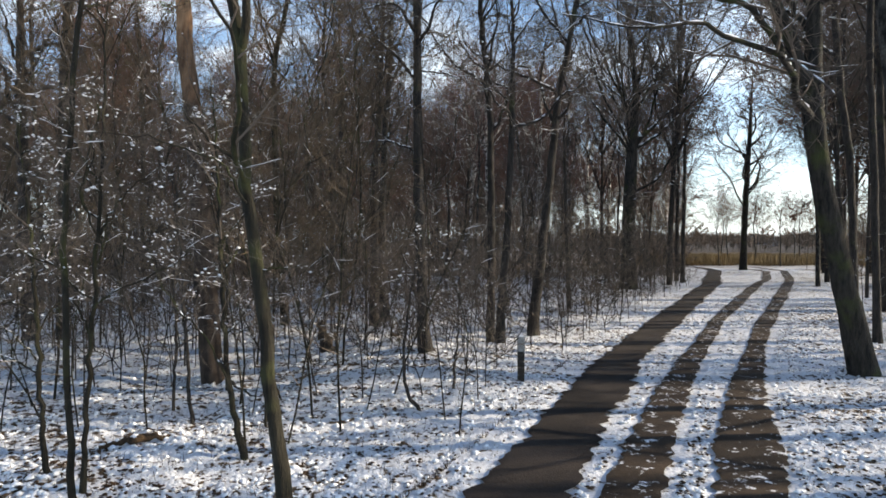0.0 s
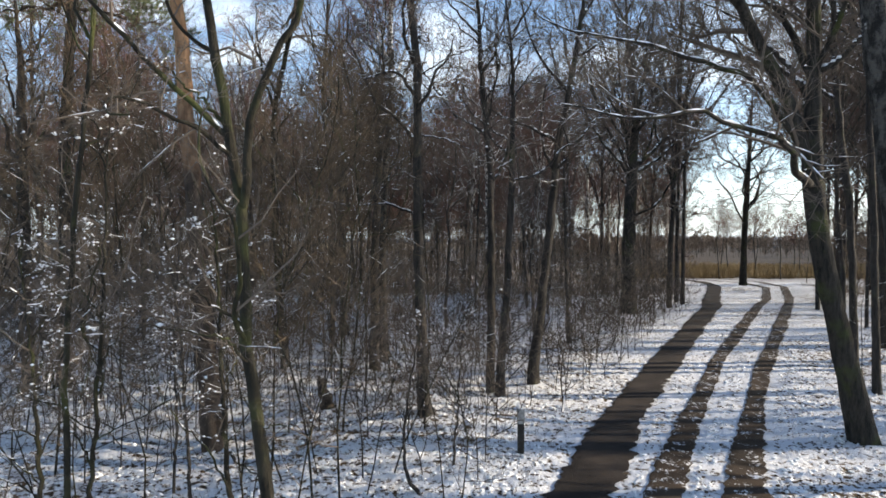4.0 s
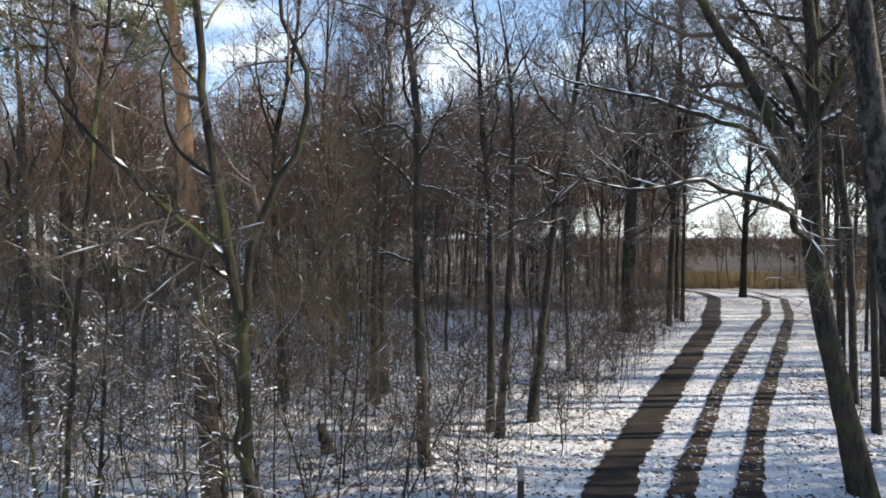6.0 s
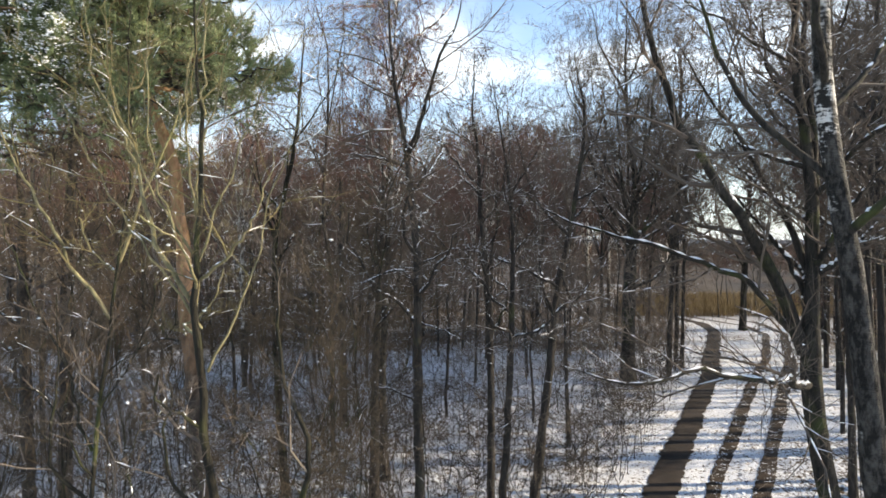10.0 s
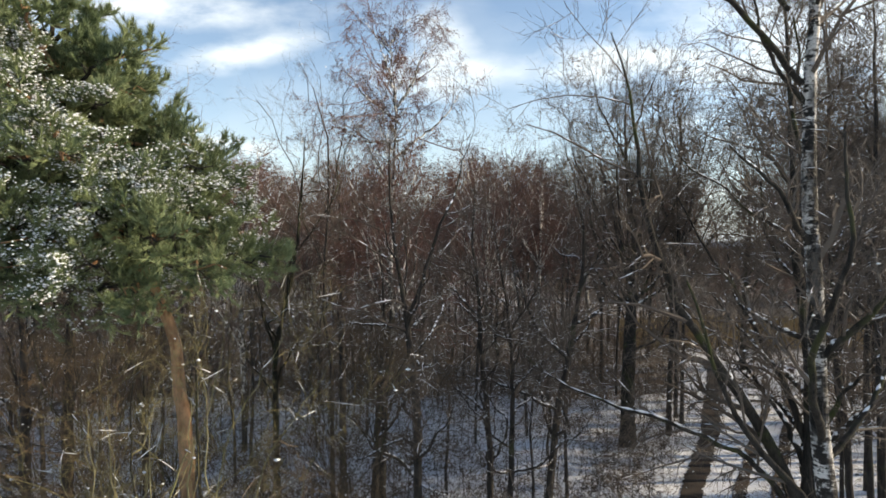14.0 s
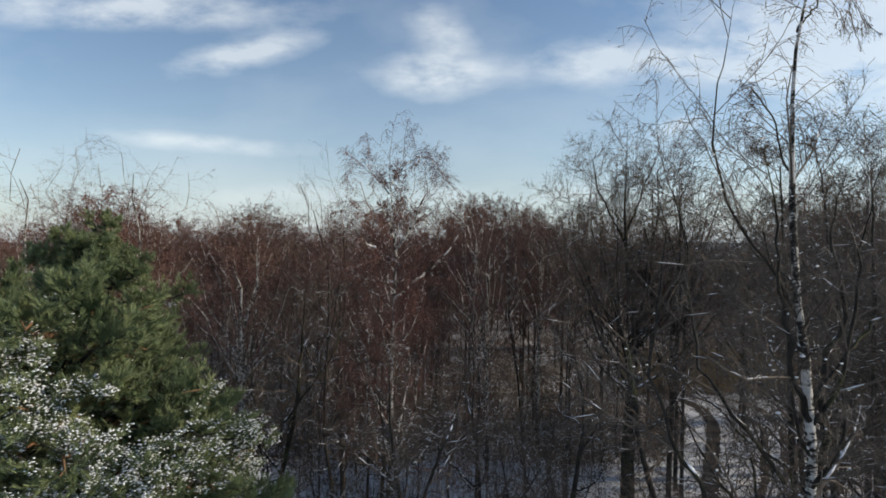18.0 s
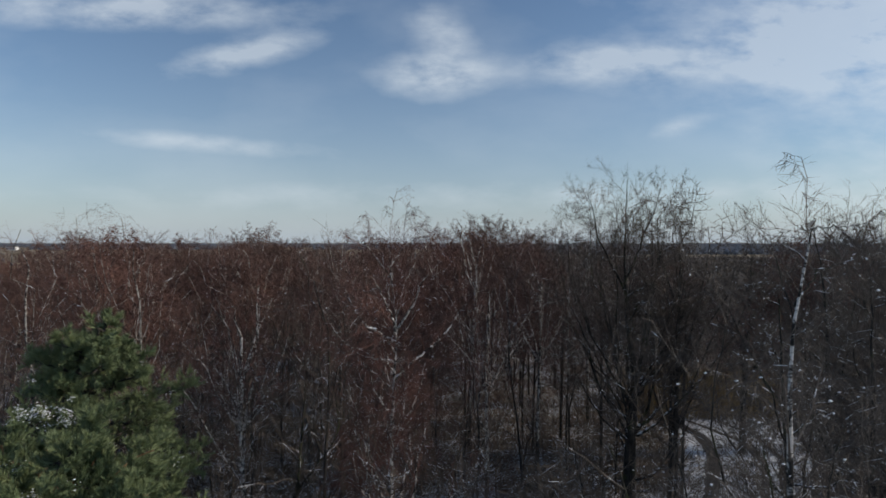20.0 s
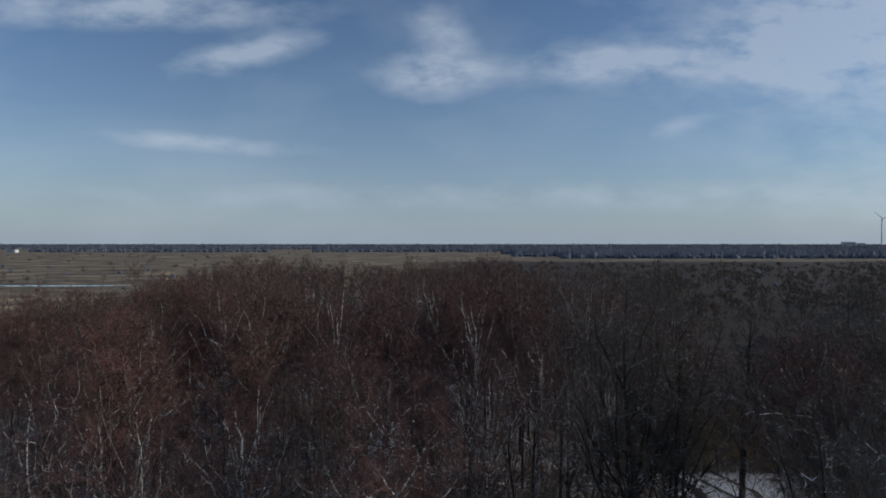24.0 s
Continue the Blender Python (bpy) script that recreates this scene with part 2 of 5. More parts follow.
class Geo:
    """Collects vertices and four- or three-cornered faces, and makes one mesh of them."""

    def __init__(self):
        self.v, self.f, self.n = [], [], 0

    def add(self, verts, faces):
        self.v.append(np.asarray(verts, np.float32).reshape(-1, 3))
        self.f.append(np.asarray(faces, np.int32) + self.n)
        self.n += len(self.v[-1])
        return self

    def tubes(self, P, R, k, rough=0.0):
        """Tapered tubes along many polylines: P (count, points, 3), R (count, points)."""
        if not len(P):
            return self
        count, n = P.shape[:2]
        T = np.empty_like(P)
        T[:, 1:-1], T[:, 0], T[:, -1] = P[:, 2:] - P[:, :-2], P[:, 1] - P[:, 0], P[:, -1] - P[:, -2]
        T = up_to(T)
        main = up_to(P[:, -1] - P[:, 0])
        ref = np.where(np.abs(main[:, 2:3]) > 0.8, np.array([[1.0, 0.2, 0]]), np.array([[0, 0, 1.0]]))[:, None]
        U = up_to(np.cross(T, ref))
        W = np.cross(T, U)
        a = np.arange(k) * 2 * np.pi / k
        ring = U[:, :, None] * np.cos(a)[:, None] + W[:, :, None] * np.sin(a)[:, None]
        verts = P[:, :, None] + ring * (R[:, :, None, None] * (1 + rough * np.random.default_rng(k).normal(size=(count, n, k, 1))))
        idx = np.arange(count * n * k).reshape(count, n, k)
        lo, hi = idx[:, :-1], idx[:, 1:]
        faces = np.stack([lo, np.roll(lo, -1, 2), np.roll(hi, -1, 2), hi], -1)
        return self.add(verts, faces.reshape(-1, 4))

    def spikes(self, P, r, rng, sides=3):
        """Thin pointed twigs from P[:, 0] to P[:, -1]; with one side, slivers for far crowns."""
        if not len(P):
            return self
        a, b = P[:, 0], P[:, -1]
        d = up_to(b - a)
        u = up_to(np.cross(d, rng.normal(size=d.shape))) * np.reshape(r, (-1, 1))
        w = np.cross(d, u)
        k = 4 * np.arange(len(P))[:, None, None]
        if sides == 1:
            return self.add(np.stack([a + u, a - u, b], 1), 3 * np.arange(len(P))[:, None] + np.array([[0, 1, 2]]))
        v = np.stack([a + u, a - 0.5 * u + 0.87 * w, a - 0.5 * u - 0.87 * w, b], 1)
        return self.add(v, (np.array([[0, 1, 3], [1, 2, 3], [2, 0, 3]])[None] + k).reshape(-1, 3))

    def lumps(self, C, S, rng):
        """Small uneven eight-sided lumps at C with half sizes S (count, 3)."""
        if not len(C):
            return self
        base = np.array([[1, 0, 0], [0, 1, 0], [-1, 0, 0], [0, -1, 0], [0, 0, 1], [0, 0, -1]], float)
        v = C[:, None] + base * S[:, None] * rng.uniform(0.7, 1.3, (len(C), 6, 1))
        tri = np.array([[0, 1, 4], [1, 2, 4], [2, 3, 4], [3, 0, 4], [1, 0, 5], [2, 1, 5], [3, 2, 5], [0, 3, 5]])
        return self.add(v, (tri[None] + 6 * np.arange(len(C))[:, None, None]).reshape(-1, 3))

    def mesh(self, name, material, smooth=True):
        me = bpy.data.meshes.new(name)
        verts = np.concatenate(self.v)
        quads = [f for f in self.f if f.shape[1] == 4]
        tris = [f for f in self.f if f.shape[1] == 3]
        flat, sizes = [], []
        for group, k in ((quads, 4), (tris, 3)):
            if group:
                g = np.concatenate(group)
                flat.append(g.ravel())
                sizes.append(np.full(len(g), k, np.int32))
        flat, sizes = np.concatenate(flat), np.concatenate(sizes)
        me.vertices.add(len(verts))
        me.vertices.foreach_set("co", verts.ravel())
        me.loops.add(len(flat))
        me.loops.foreach_set("vertex_index", flat)
        me.polygons.add(len(sizes))
        me.polygons.foreach_set("loop_start", (np.cumsum(sizes) - sizes).astype(np.int32))
        me.polygons.foreach_set("use_smooth", np.full(len(sizes), smooth))
        me.update(calc_edges=True)
        me.materials.append(material)
        return me


def part(name, geo, material, parent, label="", smooth=True):
    """Links what geo holds as one mesh under a thing."""
    ob = new(name, geo.mesh(name, material, smooth) if isinstance(geo, Geo) else geo)
    ob.parent = parent
    if label:
        ob["label"] = label
    return ob


def thing(name, label, category, group="", kind="", at=(0, 0, 0)):
    ob = new(name)
    ob.empty_display_size = 0.2
    ob.location = at
    return tagged(ob, label, category, group, kind)


def resample(points, radii, n, rng=None, wobble=0.0, crook=0.0):
    """A smooth polyline of n points through a few control points."""
    P, R = np.asarray(points, float), np.asarray(radii, float)
    s = np.r_[0, np.cumsum(np.linalg.norm(np.diff(P, axis=0), axis=1))]
    q = np.linspace(0, s[-1], n)
    out = np.stack([np.interp(q, s, P[:, c]) for c in range(3)], 1)
    for _ in range(2):
        out[1:-1] = 0.25 * out[:-2] + 0.5 * out[1:-1] + 0.25 * out[2:]
    if rng is not None and wobble:
        out[1:-1] += rng.normal(0, wobble, (n - 2, 3))
    if rng is not None and crook:
        drift = np.stack([np.convolve(rng.normal(0, 1, n + 4), np.ones(5) / 2.2, "valid") for _ in range(3)], 1)
        out += drift * (crook * s[-1]) * np.sin(np.linspace(0, np.pi, n))[:, None]
    return out, np.interp(q, np.linspace(0, s[-1], len(R)), R)


def grow(P, R, rng, m, span=(0.3, 1.0), angle=50, reach=0.5, fall=0.5, n=5, wander=0.15, lift=0.05, thick=0.55, tip=0.3, least=0.003, longest=9.0):
    """m side shoots on each of many parent polylines."""
    count, n0 = P.shape[:2]
    t = span[0] + (span[1] - span[0]) * (np.arange(m) + rng.random((count, m))) / m
    s = np.minimum(t * (n0 - 1), n0 - 1.001)
    i = s.astype(int)
    w = (s - i)[..., None]
    rows = np.arange(count)[:, None]
    start = P[rows, i] * (1 - w) + P[rows, i + 1] * w
    tangent = up_to(P[rows, i + 1] - P[rows, i])
    r = R[rows, i] * (1 - w[..., 0]) + R[rows, i + 1] * w[..., 0]
    total = np.linalg.norm(np.diff(P, axis=1), axis=2).sum(1)[:, None]
    length = np.minimum(total * reach * (1 - fall * (t - span[0]) / max(span[1] - span[0], 1e-6)) * rng.uniform(0.6, 1.3, (count, m)), longest)
    side = up_to(np.cross(tangent, rng.normal(size=(count, m, 3))))
    a = np.radians(angle * rng.uniform(0.65, 1.3, (count, m)))[..., None]
    d = tangent * np.cos(a) + side * np.sin(a)
    if n < 4:
        d = up_to(d + np.array([0, 0, 3 * lift]))
    pts = [start]
    for _ in range(n - 1):
        pts.append(pts[-1] + d * (length / (n - 1))[..., None])
        d = up_to(d + rng.normal(0, wander, d.shape) + np.array([0, 0, lift]))
    out = np.stack(pts, 2).reshape(count * m, n, 3)
    base = np.maximum(r * thick, least).reshape(-1, 1)
    return out, np.maximum(base * np.linspace(1, tip, n), least * 0.7)


def snow_along(geo, P, R, rng, chance=0.6, steep=0.75, thick=0.8, least=0.005, cover=0.0):
    """Ridges of snow on the upper side of the flatter pieces of branches."""
    A, B = P[:, :-1].reshape(-1, 3), P[:, 1:].reshape(-1, 3)
    r = (0.5 * (R[:, :-1] + R[:, 1:])).ravel()
    d = up_to(B - A)
    ok = (np.abs(d[:, 2]) < steep) & (rng.random(len(A)) < chance)
    A, B, r = A[ok], B[ok], np.maximum(r[ok], least)
    if not len(A):
        return
    up = np.array([0, 0, 1.0]) * (r * 0.75)[:, None]
    size = np.linalg.norm(B - A, axis=1, keepdims=True)
    part_of = np.minimum(1.0, rng.uniform(0.12, 0.55, (len(A), 1)) / np.maximum(size, 1e-6))
    part_of = np.maximum(part_of, cover * rng.uniform(0.7, 1.05, (len(A), 1)))
    f0 = rng.uniform(0, 1, (len(A), 1)) * (1 - part_of)
    f1 = f0 + part_of
    Q = np.stack([A + (B - A) * f0, A + (B - A) * (f0 + f1) / 2, A + (B - A) * f1], 1) + up[:, None]
    geo.tubes(Q, r[:, None] * np.array([0.35, 1, 0.35]) * thick * rng.uniform(0.7, 1.25, (len(A), 1)), 4)


def clumps_on(geo, P, rng, share, size):
    """Lumps of snow caught on twigs."""
    pts = P[:, 1:].reshape(-1, 3)
    pts = pts[rng.random(len(pts)) < share]
    s = size * rng.uniform(0.4, 1.3, (len(pts), 1)) * np.array([[1.3, 1.3, 0.7]])
    geo.lumps(pts + np.array([0, 0, size * 0.3]), s, rng)


# ---- the lie of the land ----
def path_x(y):
    """Centre of the cycle path at a distance ahead."""
    return np.interp(y, (-40, 0, 7, 8.4, 11.9, 14.4, 21, 38.4, 43, 56, 62, 70), (-20, -2.6, 0.86, 1.6, 3.19, 4.29, 7.87, 17.5, 19.6, 25.8, 27, 25))


def rut_x(y, n):
    """Centre of the first or second wheel rut."""
    if n == 0:
        return np.interp(y, (-40, 0, 7, 11.9, 14.4, 21, 38.4, 43, 54, 60, 68), (-18.5, -1.3, 2.27, 4.68, 6.05, 9.74, 20.5, 23.6, 29.6, 30.5, 27.5))
    return np.interp(y, (-40, 0, 7, 11.9, 14.4, 21, 38.4, 43, 55, 62, 70), (-17, 0.1, 3.68, 6.13, 7.54, 11.5, 22.5, 25.3, 31.8, 33, 30))


def land(x, y):
    """Height of the ground."""
    x, y = np.asarray(x, float), np.asarray(y, float)
    off = np.minimum(np.maximum(path_x(y) - 0.9 - x, 0) + np.maximum(x - rut_x(y, 1) - 0.9, 0), 5) / 5
    off = off * off * (3 - 2 * off)
    roll = 0.16 * np.sin(x * 0.55 + 1.3) * np.cos(y * 0.43 + 0.5) + 0.07 * np.sin(x * 1.7 + y * 0.9) * np.cos(y * 1.9 - x * 0.6)
    fine = 0.03 * np.sin(x * 5.1 + 2 * np.sin(y * 2.3)) * np.cos(y * 4.7 + 2 * np.sin(x * 1.9))
    mound = 0.3 * np.exp(-((x + 0.6) / 2.6) ** 2 - ((y - 13.8) / 2.2) ** 2)
    dip = np.clip((y - 4) / 30, 0, 1) * 0.2
    near = 1 / (1 + (np.maximum(np.hypot(x, y) - 60, 0) / 40) ** 2)
    return (roll + fine) * off * near + mound + dip


def wood_edge(x, y):
    """True where the wood stands."""
    right = np.where(y < 60, 1e3, np.interp(y, (60, 100, 135, 300), (24, 40, 22, 36)))
    left = -56 - 0.28 * np.maximum(y - 75, 0)
    return (x < right) & (x > left) & (y < 270 + 18 * np.sin(x * 0.06))


# ground sheet, fine where the drone starts and coarse towards the horizon
def steps(lo, hi, fine, far, growth):
    mid = list(np.arange(lo, hi, fine))
    a, b, d = [mid[0]], [mid[-1]], fine
    while b[-1] < far:
        d *= growth
        b.append(b[-1] + d)
        a.append(a[-1] - d)
    return np.array(a[:0:-1] + mid + b[1:])


gx, gy = steps(-10, 15, 0.13, 4700, 1.11), steps(5, 24, 0.12, 4700, 1.11)
GX, GY = np.meshgrid(gx, gy)
rng = np.random.default_rng(5)
GZ = land(GX, GY)
close = np.exp(-(np.maximum(np.hypot(GX, GY - 12) - 22, 0) / 10) ** 2)
on_track = np.minimum.reduce([np.abs(GX - path_x(GY)), np.abs(GX - rut_x(GY, 0)), np.abs(GX - rut_x(GY, 1))]) < 0.75
GZ += np.where(on_track, -0.015, rng.normal(0, 0.02, GZ.shape)) * close
idx = np.arange(GX.size).reshape(GX.shape)
sheet = Geo().add(np.stack([GX, GY, GZ], -1), np.stack([idx[:-1, :-1], idx[:-1, 1:], idx[1:, 1:], idx[1:, :-1]], -1).reshape(-1, 4))
ground = new("ground", sheet.mesh("ground", GROUND))
tagged(ground, "snow-dusted woodland floor with dead leaves showing through", "ground", kind="structure")
moor = np.clip((np.hypot(GX, GY) - 64) / 18, 0, 1) * (~wood_edge(GX, GY))
inside = wood_edge(GX, GY) & ((GX < path_x(GY) - 2.5) | (GX > rut_x(GY, 1) + 3) | (GY > 60))
heath = np.clip((GX + 30) / 60, 0, 1) * (GY < 760)
for key, values in (("moor", moor), ("heath", heath), ("wood", inside * 0.35 + (GY > 14) * (GY < 60) * ~inside * 0.3 + (GY > 22) * inside * 0.3 + (GY > 46) * inside * 1.2)):
    at = ground.data.attributes.new(key, "FLOAT", "POINT")
    at.data.foreach_set("value", values.astype(np.float32).ravel())


def strip(name, centre, half, y0, y1, material, label, seed):
    """A draped, ragged-edged strip of bare ground."""
    r = np.random.default_rng(seed)
    y = np.arange(y0, y1, 0.12)
    x = centre(y)
    ragged = half(y)[:, None] * (1 + np.stack([np.convolve(r.normal(0, 0.34, len(y)), np.ones(17) / 17, "same") + r.normal(0, 0.09, len(y)) for _ in range(2)], 1))
    cols = np.linspace(-1, 1, 9)
    width = np.where(cols[None] < 0, ragged[:, :1], ragged[:, 1:])
    X = x[:, None] + cols[None] * width
    Y = np.repeat(y[:, None], 9, 1)
    Z = land(X, Y) + 0.022 + 0.012 * np.abs(cols)[None] ** 3 - 0.02 * (np.abs(cols)[None] > 0.99)
    k = np.arange(X.size).reshape(X.shape)
    ob = new(name, Geo().add(np.stack([X, Y, Z], -1), np.stack([k[:-1, :-1], k[:-1, 1:], k[1:, 1:], k[1:, :-1]], -1).reshape(-1, 4)).mesh(name, material))
    return tagged(ob, label, "path", kind="structure")


strip("cycle_path", path_x, lambda y: np.interp(y, (7, 20), (0.55, 0.62)), -12, 69, PATH_MAT, "dark gritty cycle path swept clear of snow", 1)
strip("wheel_rut", lambda y: rut_x(y, 0), lambda y: np.interp(y, (7.5, 11, 16, 22, 30), (0.4, 0.34, 0.27, 0.3, 0.36)), -12, 67, RUT_MAT, "muddy wheel rut with leaves and melting snow", 2)
strip("wheel_rut", lambda y: rut_x(y, 1), lambda y: np.interp(y, (7.5, 11, 16, 22, 30), (0.46, 0.36, 0.28, 0.3, 0.36)), -12, 69, RUT_MAT, "muddy wheel rut with leaves and melting snow", 3)

# ---- trees ----
KINDS = {
    "oak": dict(bark=OAK_BARK, twig=OAK_TWIG, angle=55, lift=0.06, wander=0.24, droop=0.08),
    "slim": dict(bark=GREY_BARK, twig=OAK_TWIG, angle=52, lift=0.07, wander=0.3, droop=0.08),
    "birch": dict(bark=BIRCH_BARK, twig=BIRCH_TWIG, angle=42, lift=0.08, wander=0.16, droop=-0.16),
    "woodbirch": dict(bark=WOOD_BIRCH_BARK, twig=BIRCH_TWIG, angle=56, lift=0.09, wander=0.22, droop=-0.10),
}


def crown_of(P, R, kind, rng, counts, snow=0.5, reach=(0.55, 0.5, 0.75), clump=0.02, twig=0.0035, far=0, snow_geo=None, fine=2, shoot=4.0):
    """Boughs, branchlets and twigs on a set of limbs: returns their geometry. far: 0 by the drone, 1 in the wood, 2 in the distance."""
    k = KINDS[kind]
    g = Geo()
    P2, R2 = grow(P, R, rng, counts[0], (0.15, 1.0), k["angle"], reach[0], 0.5, (5, 4, 2)[far], k["wander"], k["lift"], 0.55, 0.35, 2 * twig, shoot)
    P3, R3 = grow(P2, R2, rng, counts[1], (0.15, 1.0), k["angle"], reach[1], 0.4, (4, 2, 2)[far], k["wander"] * 1.2, k["droop"], 0.6, 0.4, 1.3 * twig, 2.2)
    P4, R4 = grow(P3, R3, rng, counts[2], (0.15, 1.0), k["angle"], reach[2], 0.3, (3, 2, 2)[far], k["wander"] * 1.2, k["droop"] * 2, 0.7, 0.5, twig, 1.1)
    if far == 0:
        g.tubes(P2, R2, 4).tubes(P3, R3, 3)
        P5, R5 = grow(P4, R4, rng, fine, (0.2, 0.9), k["angle"], 0.6, 0.3, 2, 0.1, 0, 0.8, 0.5, twig, 0.6)
        g.spikes(P4, R4[:, 0], rng).spikes(P5, R5[:, 0], rng, 1)
    elif far == 1:
        g.tubes(P2, R2, 3).spikes(P3, R3[:, 0], rng).spikes(P4, R4[:, 0], rng, 1)
    else:
        g.spikes(P2, R2[:, 0], rng).spikes(P3, R3[:, 0], rng, 1).spikes(P4, R4[:, 0], rng, 1)
    if snow_geo is not None and snow:
        snow_along(snow_geo, P2, np.minimum(R2, 0.02), rng, snow * (1 if far == 0 else 0.5), 0.7)
        if far == 1:
            clumps_on(snow_geo, P4, rng, clump, 0.018)
        if far == 0:
            snow_along(snow_geo, P3, R3, rng, snow * 0.4, 0.6)
            clumps_on(snow_geo, P3, rng, clump, 0.02)
            clumps_on(snow_geo, P4, rng, clump * 0.7, 0.015)
    return g


def rising(pts):
    """The points of a trunk that rise steadily to its highest one."""
    pts = list(pts)
    pts = pts[:max(range(len(pts)), key=lambda k: pts[k][2]) + 1]
    kept = [pts[-1]]
    for p in reversed(pts[:-1]):
        if p[2] < kept[-1][2] - 0.3:
            kept.append(p)
    return kept[::-1]


def tree(kind, trunk, radii, limbs, label, seed, auto=6, auto_span=(0.5, 1.0), auto_reach=0.3, counts=(7, 6, 5), snow=0.5, clump=0.02, name="", bark_mat=None, twig_mat=None, twig=0.0035, flare=1.35, limb_mat=None, limb_from=-1.0, shoot=2.6):
    """One tree by itself: trunk, each limb, twigs and the snow on them."""
    r = np.random.default_rng(seed)
    k = KINDS[kind]
    bark_mat, twig_mat = bark_mat or k["bark"], twig_mat or k["twig"]
    base = Vector(trunk[0])
    base.z = float(land(base.x, base.y))
    top = thing(name or {"oak": "oak_tree", "slim": "young_oak_tree", "birch": "birch_tree"}[kind], label, "tree", at=base)
    shift = np.array(base)
    P, R = resample(np.array(rising(trunk)) - shift, radii, 40, r, 0.012)
    R = R * (1 + (flare - 1) * np.exp(-np.maximum(P[:, 2], 0) / 0.35))
    P[0, 2] = -0.08
    part("trunk", Geo().tubes(P[None], R[None], 14, 0.05), bark_mat, top)
    all_p, all_r = [], []
    for pts, r0 in limbs:
        pts = pts[:-1] if pts[-1][2] < pts[-2][2] - 0.8 else pts
        q, qr = resample(np.array(pts) - shift, (r0, r0 * 0.72, r0 * 0.4, r0 * 0.08), 20, r, 0.012, 0.011)
        part("limb", Geo().tubes(q[None], qr[None], 8), limb_mat if limb_mat and q[0, 2] > limb_from else bark_mat, top)
        all_p.append(q), all_r.append(qr)
    if auto:
        q, qr = grow(P[None], R[None], r, auto, auto_span, k["angle"], auto_reach, 0.78, 20, k["wander"] * 0.75, k["lift"], 0.5, 0.25, 0.012)
        for a, b in zip(q, qr):
            part("limb", Geo().tubes(a[None], b[None], 7), limb_mat if limb_mat and a[0, 2] > limb_from else bark_mat, top)
            all_p.append(a), all_r.append(b)
    # the leader's own upper end carries shoots too
    half = np.linspace(20, 39, 20).astype(int)
    all_p.append(P[half]), all_r.append(R[half])
    L, LR = np.array(all_p), np.array(all_r)
    white = Geo()
    snow_along(white, L[:-1], LR[:-1], r, min(1.0, snow * 1.4), 0.85, 0.9, cover=1.0 if snow > 0.45 else 0.5)
    low = L[:, 0, 2] < limb_from
    crown = crown_of(L[~low], LR[~low], kind, r, counts, snow, clump=clump, twig=twig, snow_geo=white, fine=2 if base.y < 14 else 1, shoot=shoot)
    part("crown", crown, twig_mat, top, smooth=False)["kind"] = "stuff"
    if limb_from > 0:
        part("crown", crown_of(L[low], LR[low], kind, r, counts, snow, clump=clump, twig=twig, snow_geo=white, shoot=shoot), k["twig"], top, "dark lower twigs", False)["kind"] = "stuff"
    if white.n:
        part("branch_snow", white, SNOW, top, "white snow lying along the branches")["kind"] = "stuff"
    return top

# ---- single trees ----
tree("oak", ((9.24, 12.9, 0.02), (8.95, 12.9, 1.36), (8.62, 12.9, 2.72), (8.29, 12.9, 4.2), (8.06, 12.9, 5.53), (8.06, 12.9, 6.85), (8.07, 12.9, 8.27), (8.02, 12.9, 10.36), (7.69, 12.9, 12.44), (7.61, 12.9, 14.17), (7.55, 12.9, 16.02), (7.43, 12.9, 17.88), (7.36, 12.9, 19.38)), (0.29, 0.24, 0.22, 0.205, 0.2, 0.14, 0.13, 0.11, 0.08, 0.055, 0.04, 0.028, 0.014),
     [(((7.92, 12.9, 6.36), (7.27, 12.9, 7.85), (6.53, 12.6, 9.24), (5.57, 12.3, 10.64), (4.66, 12, 11.75), (4.13, 11.8, 12.83), (3.73, 11.6, 15.68), (3.26, 11.5, 16.64)), 0.15),
      (((7.96, 12.8, 5.7), (7.1, 11.8, 5.93), (5.97, 10.6, 6.31), (5.23, 10.1, 6.52), (4.44, 9.8, 6.44), (3.87, 9.65, 6.54), (3.03, 9.55, 6.42), (2.48, 9.6, 6.63), (1.91, 9.8, 6.76)), 0.085),
      (((7.61, 12.9, 6.85), (6.77, 12.6, 7.81), (6.23, 12.6, 8.11), (5.38, 12.8, 8.43), (4.37, 13, 8.86), (3.27, 13.3, 9.22), (2.46, 13.6, 9.42), (1.78, 13.8, 10.08)), 0.075),
      (((8.02, 12.9, 8.09), (7.78, 13.4, 9.25), (7.35, 13.8, 10.41), (6.88, 14.2, 11.56), (6.33, 14.5, 12.68), (5.76, 14.8, 13.91)), 0.085),
      (((8.06, 12.9, 7.47), (7.91, 13.4, 8.35), (7.46, 14, 9.17), (7.08, 14.6, 10.06), (6.1, 15.3, 10.89)), 0.07),
      (((8.03, 12.9, 9.2), (8.33, 13.2, 12.12), (8.24, 13.4, 13.48), (8.48, 13.5, 15.79), (8.68, 13.6, 17.38)), 0.1),
      (((8.06, 12.9, 8.09), (8.27, 12.4, 9.03), (8.57, 12, 10.03), (9, 11.8, 10.57)), 0.08)],
     "leaning oak with mossy trunk and long snow-lined boughs over the track", 11, auto=15, auto_span=(0.35, 1.0), auto_reach=0.24, counts=(9, 8, 7), snow=0.7, twig=0.0045, flare=1.15)
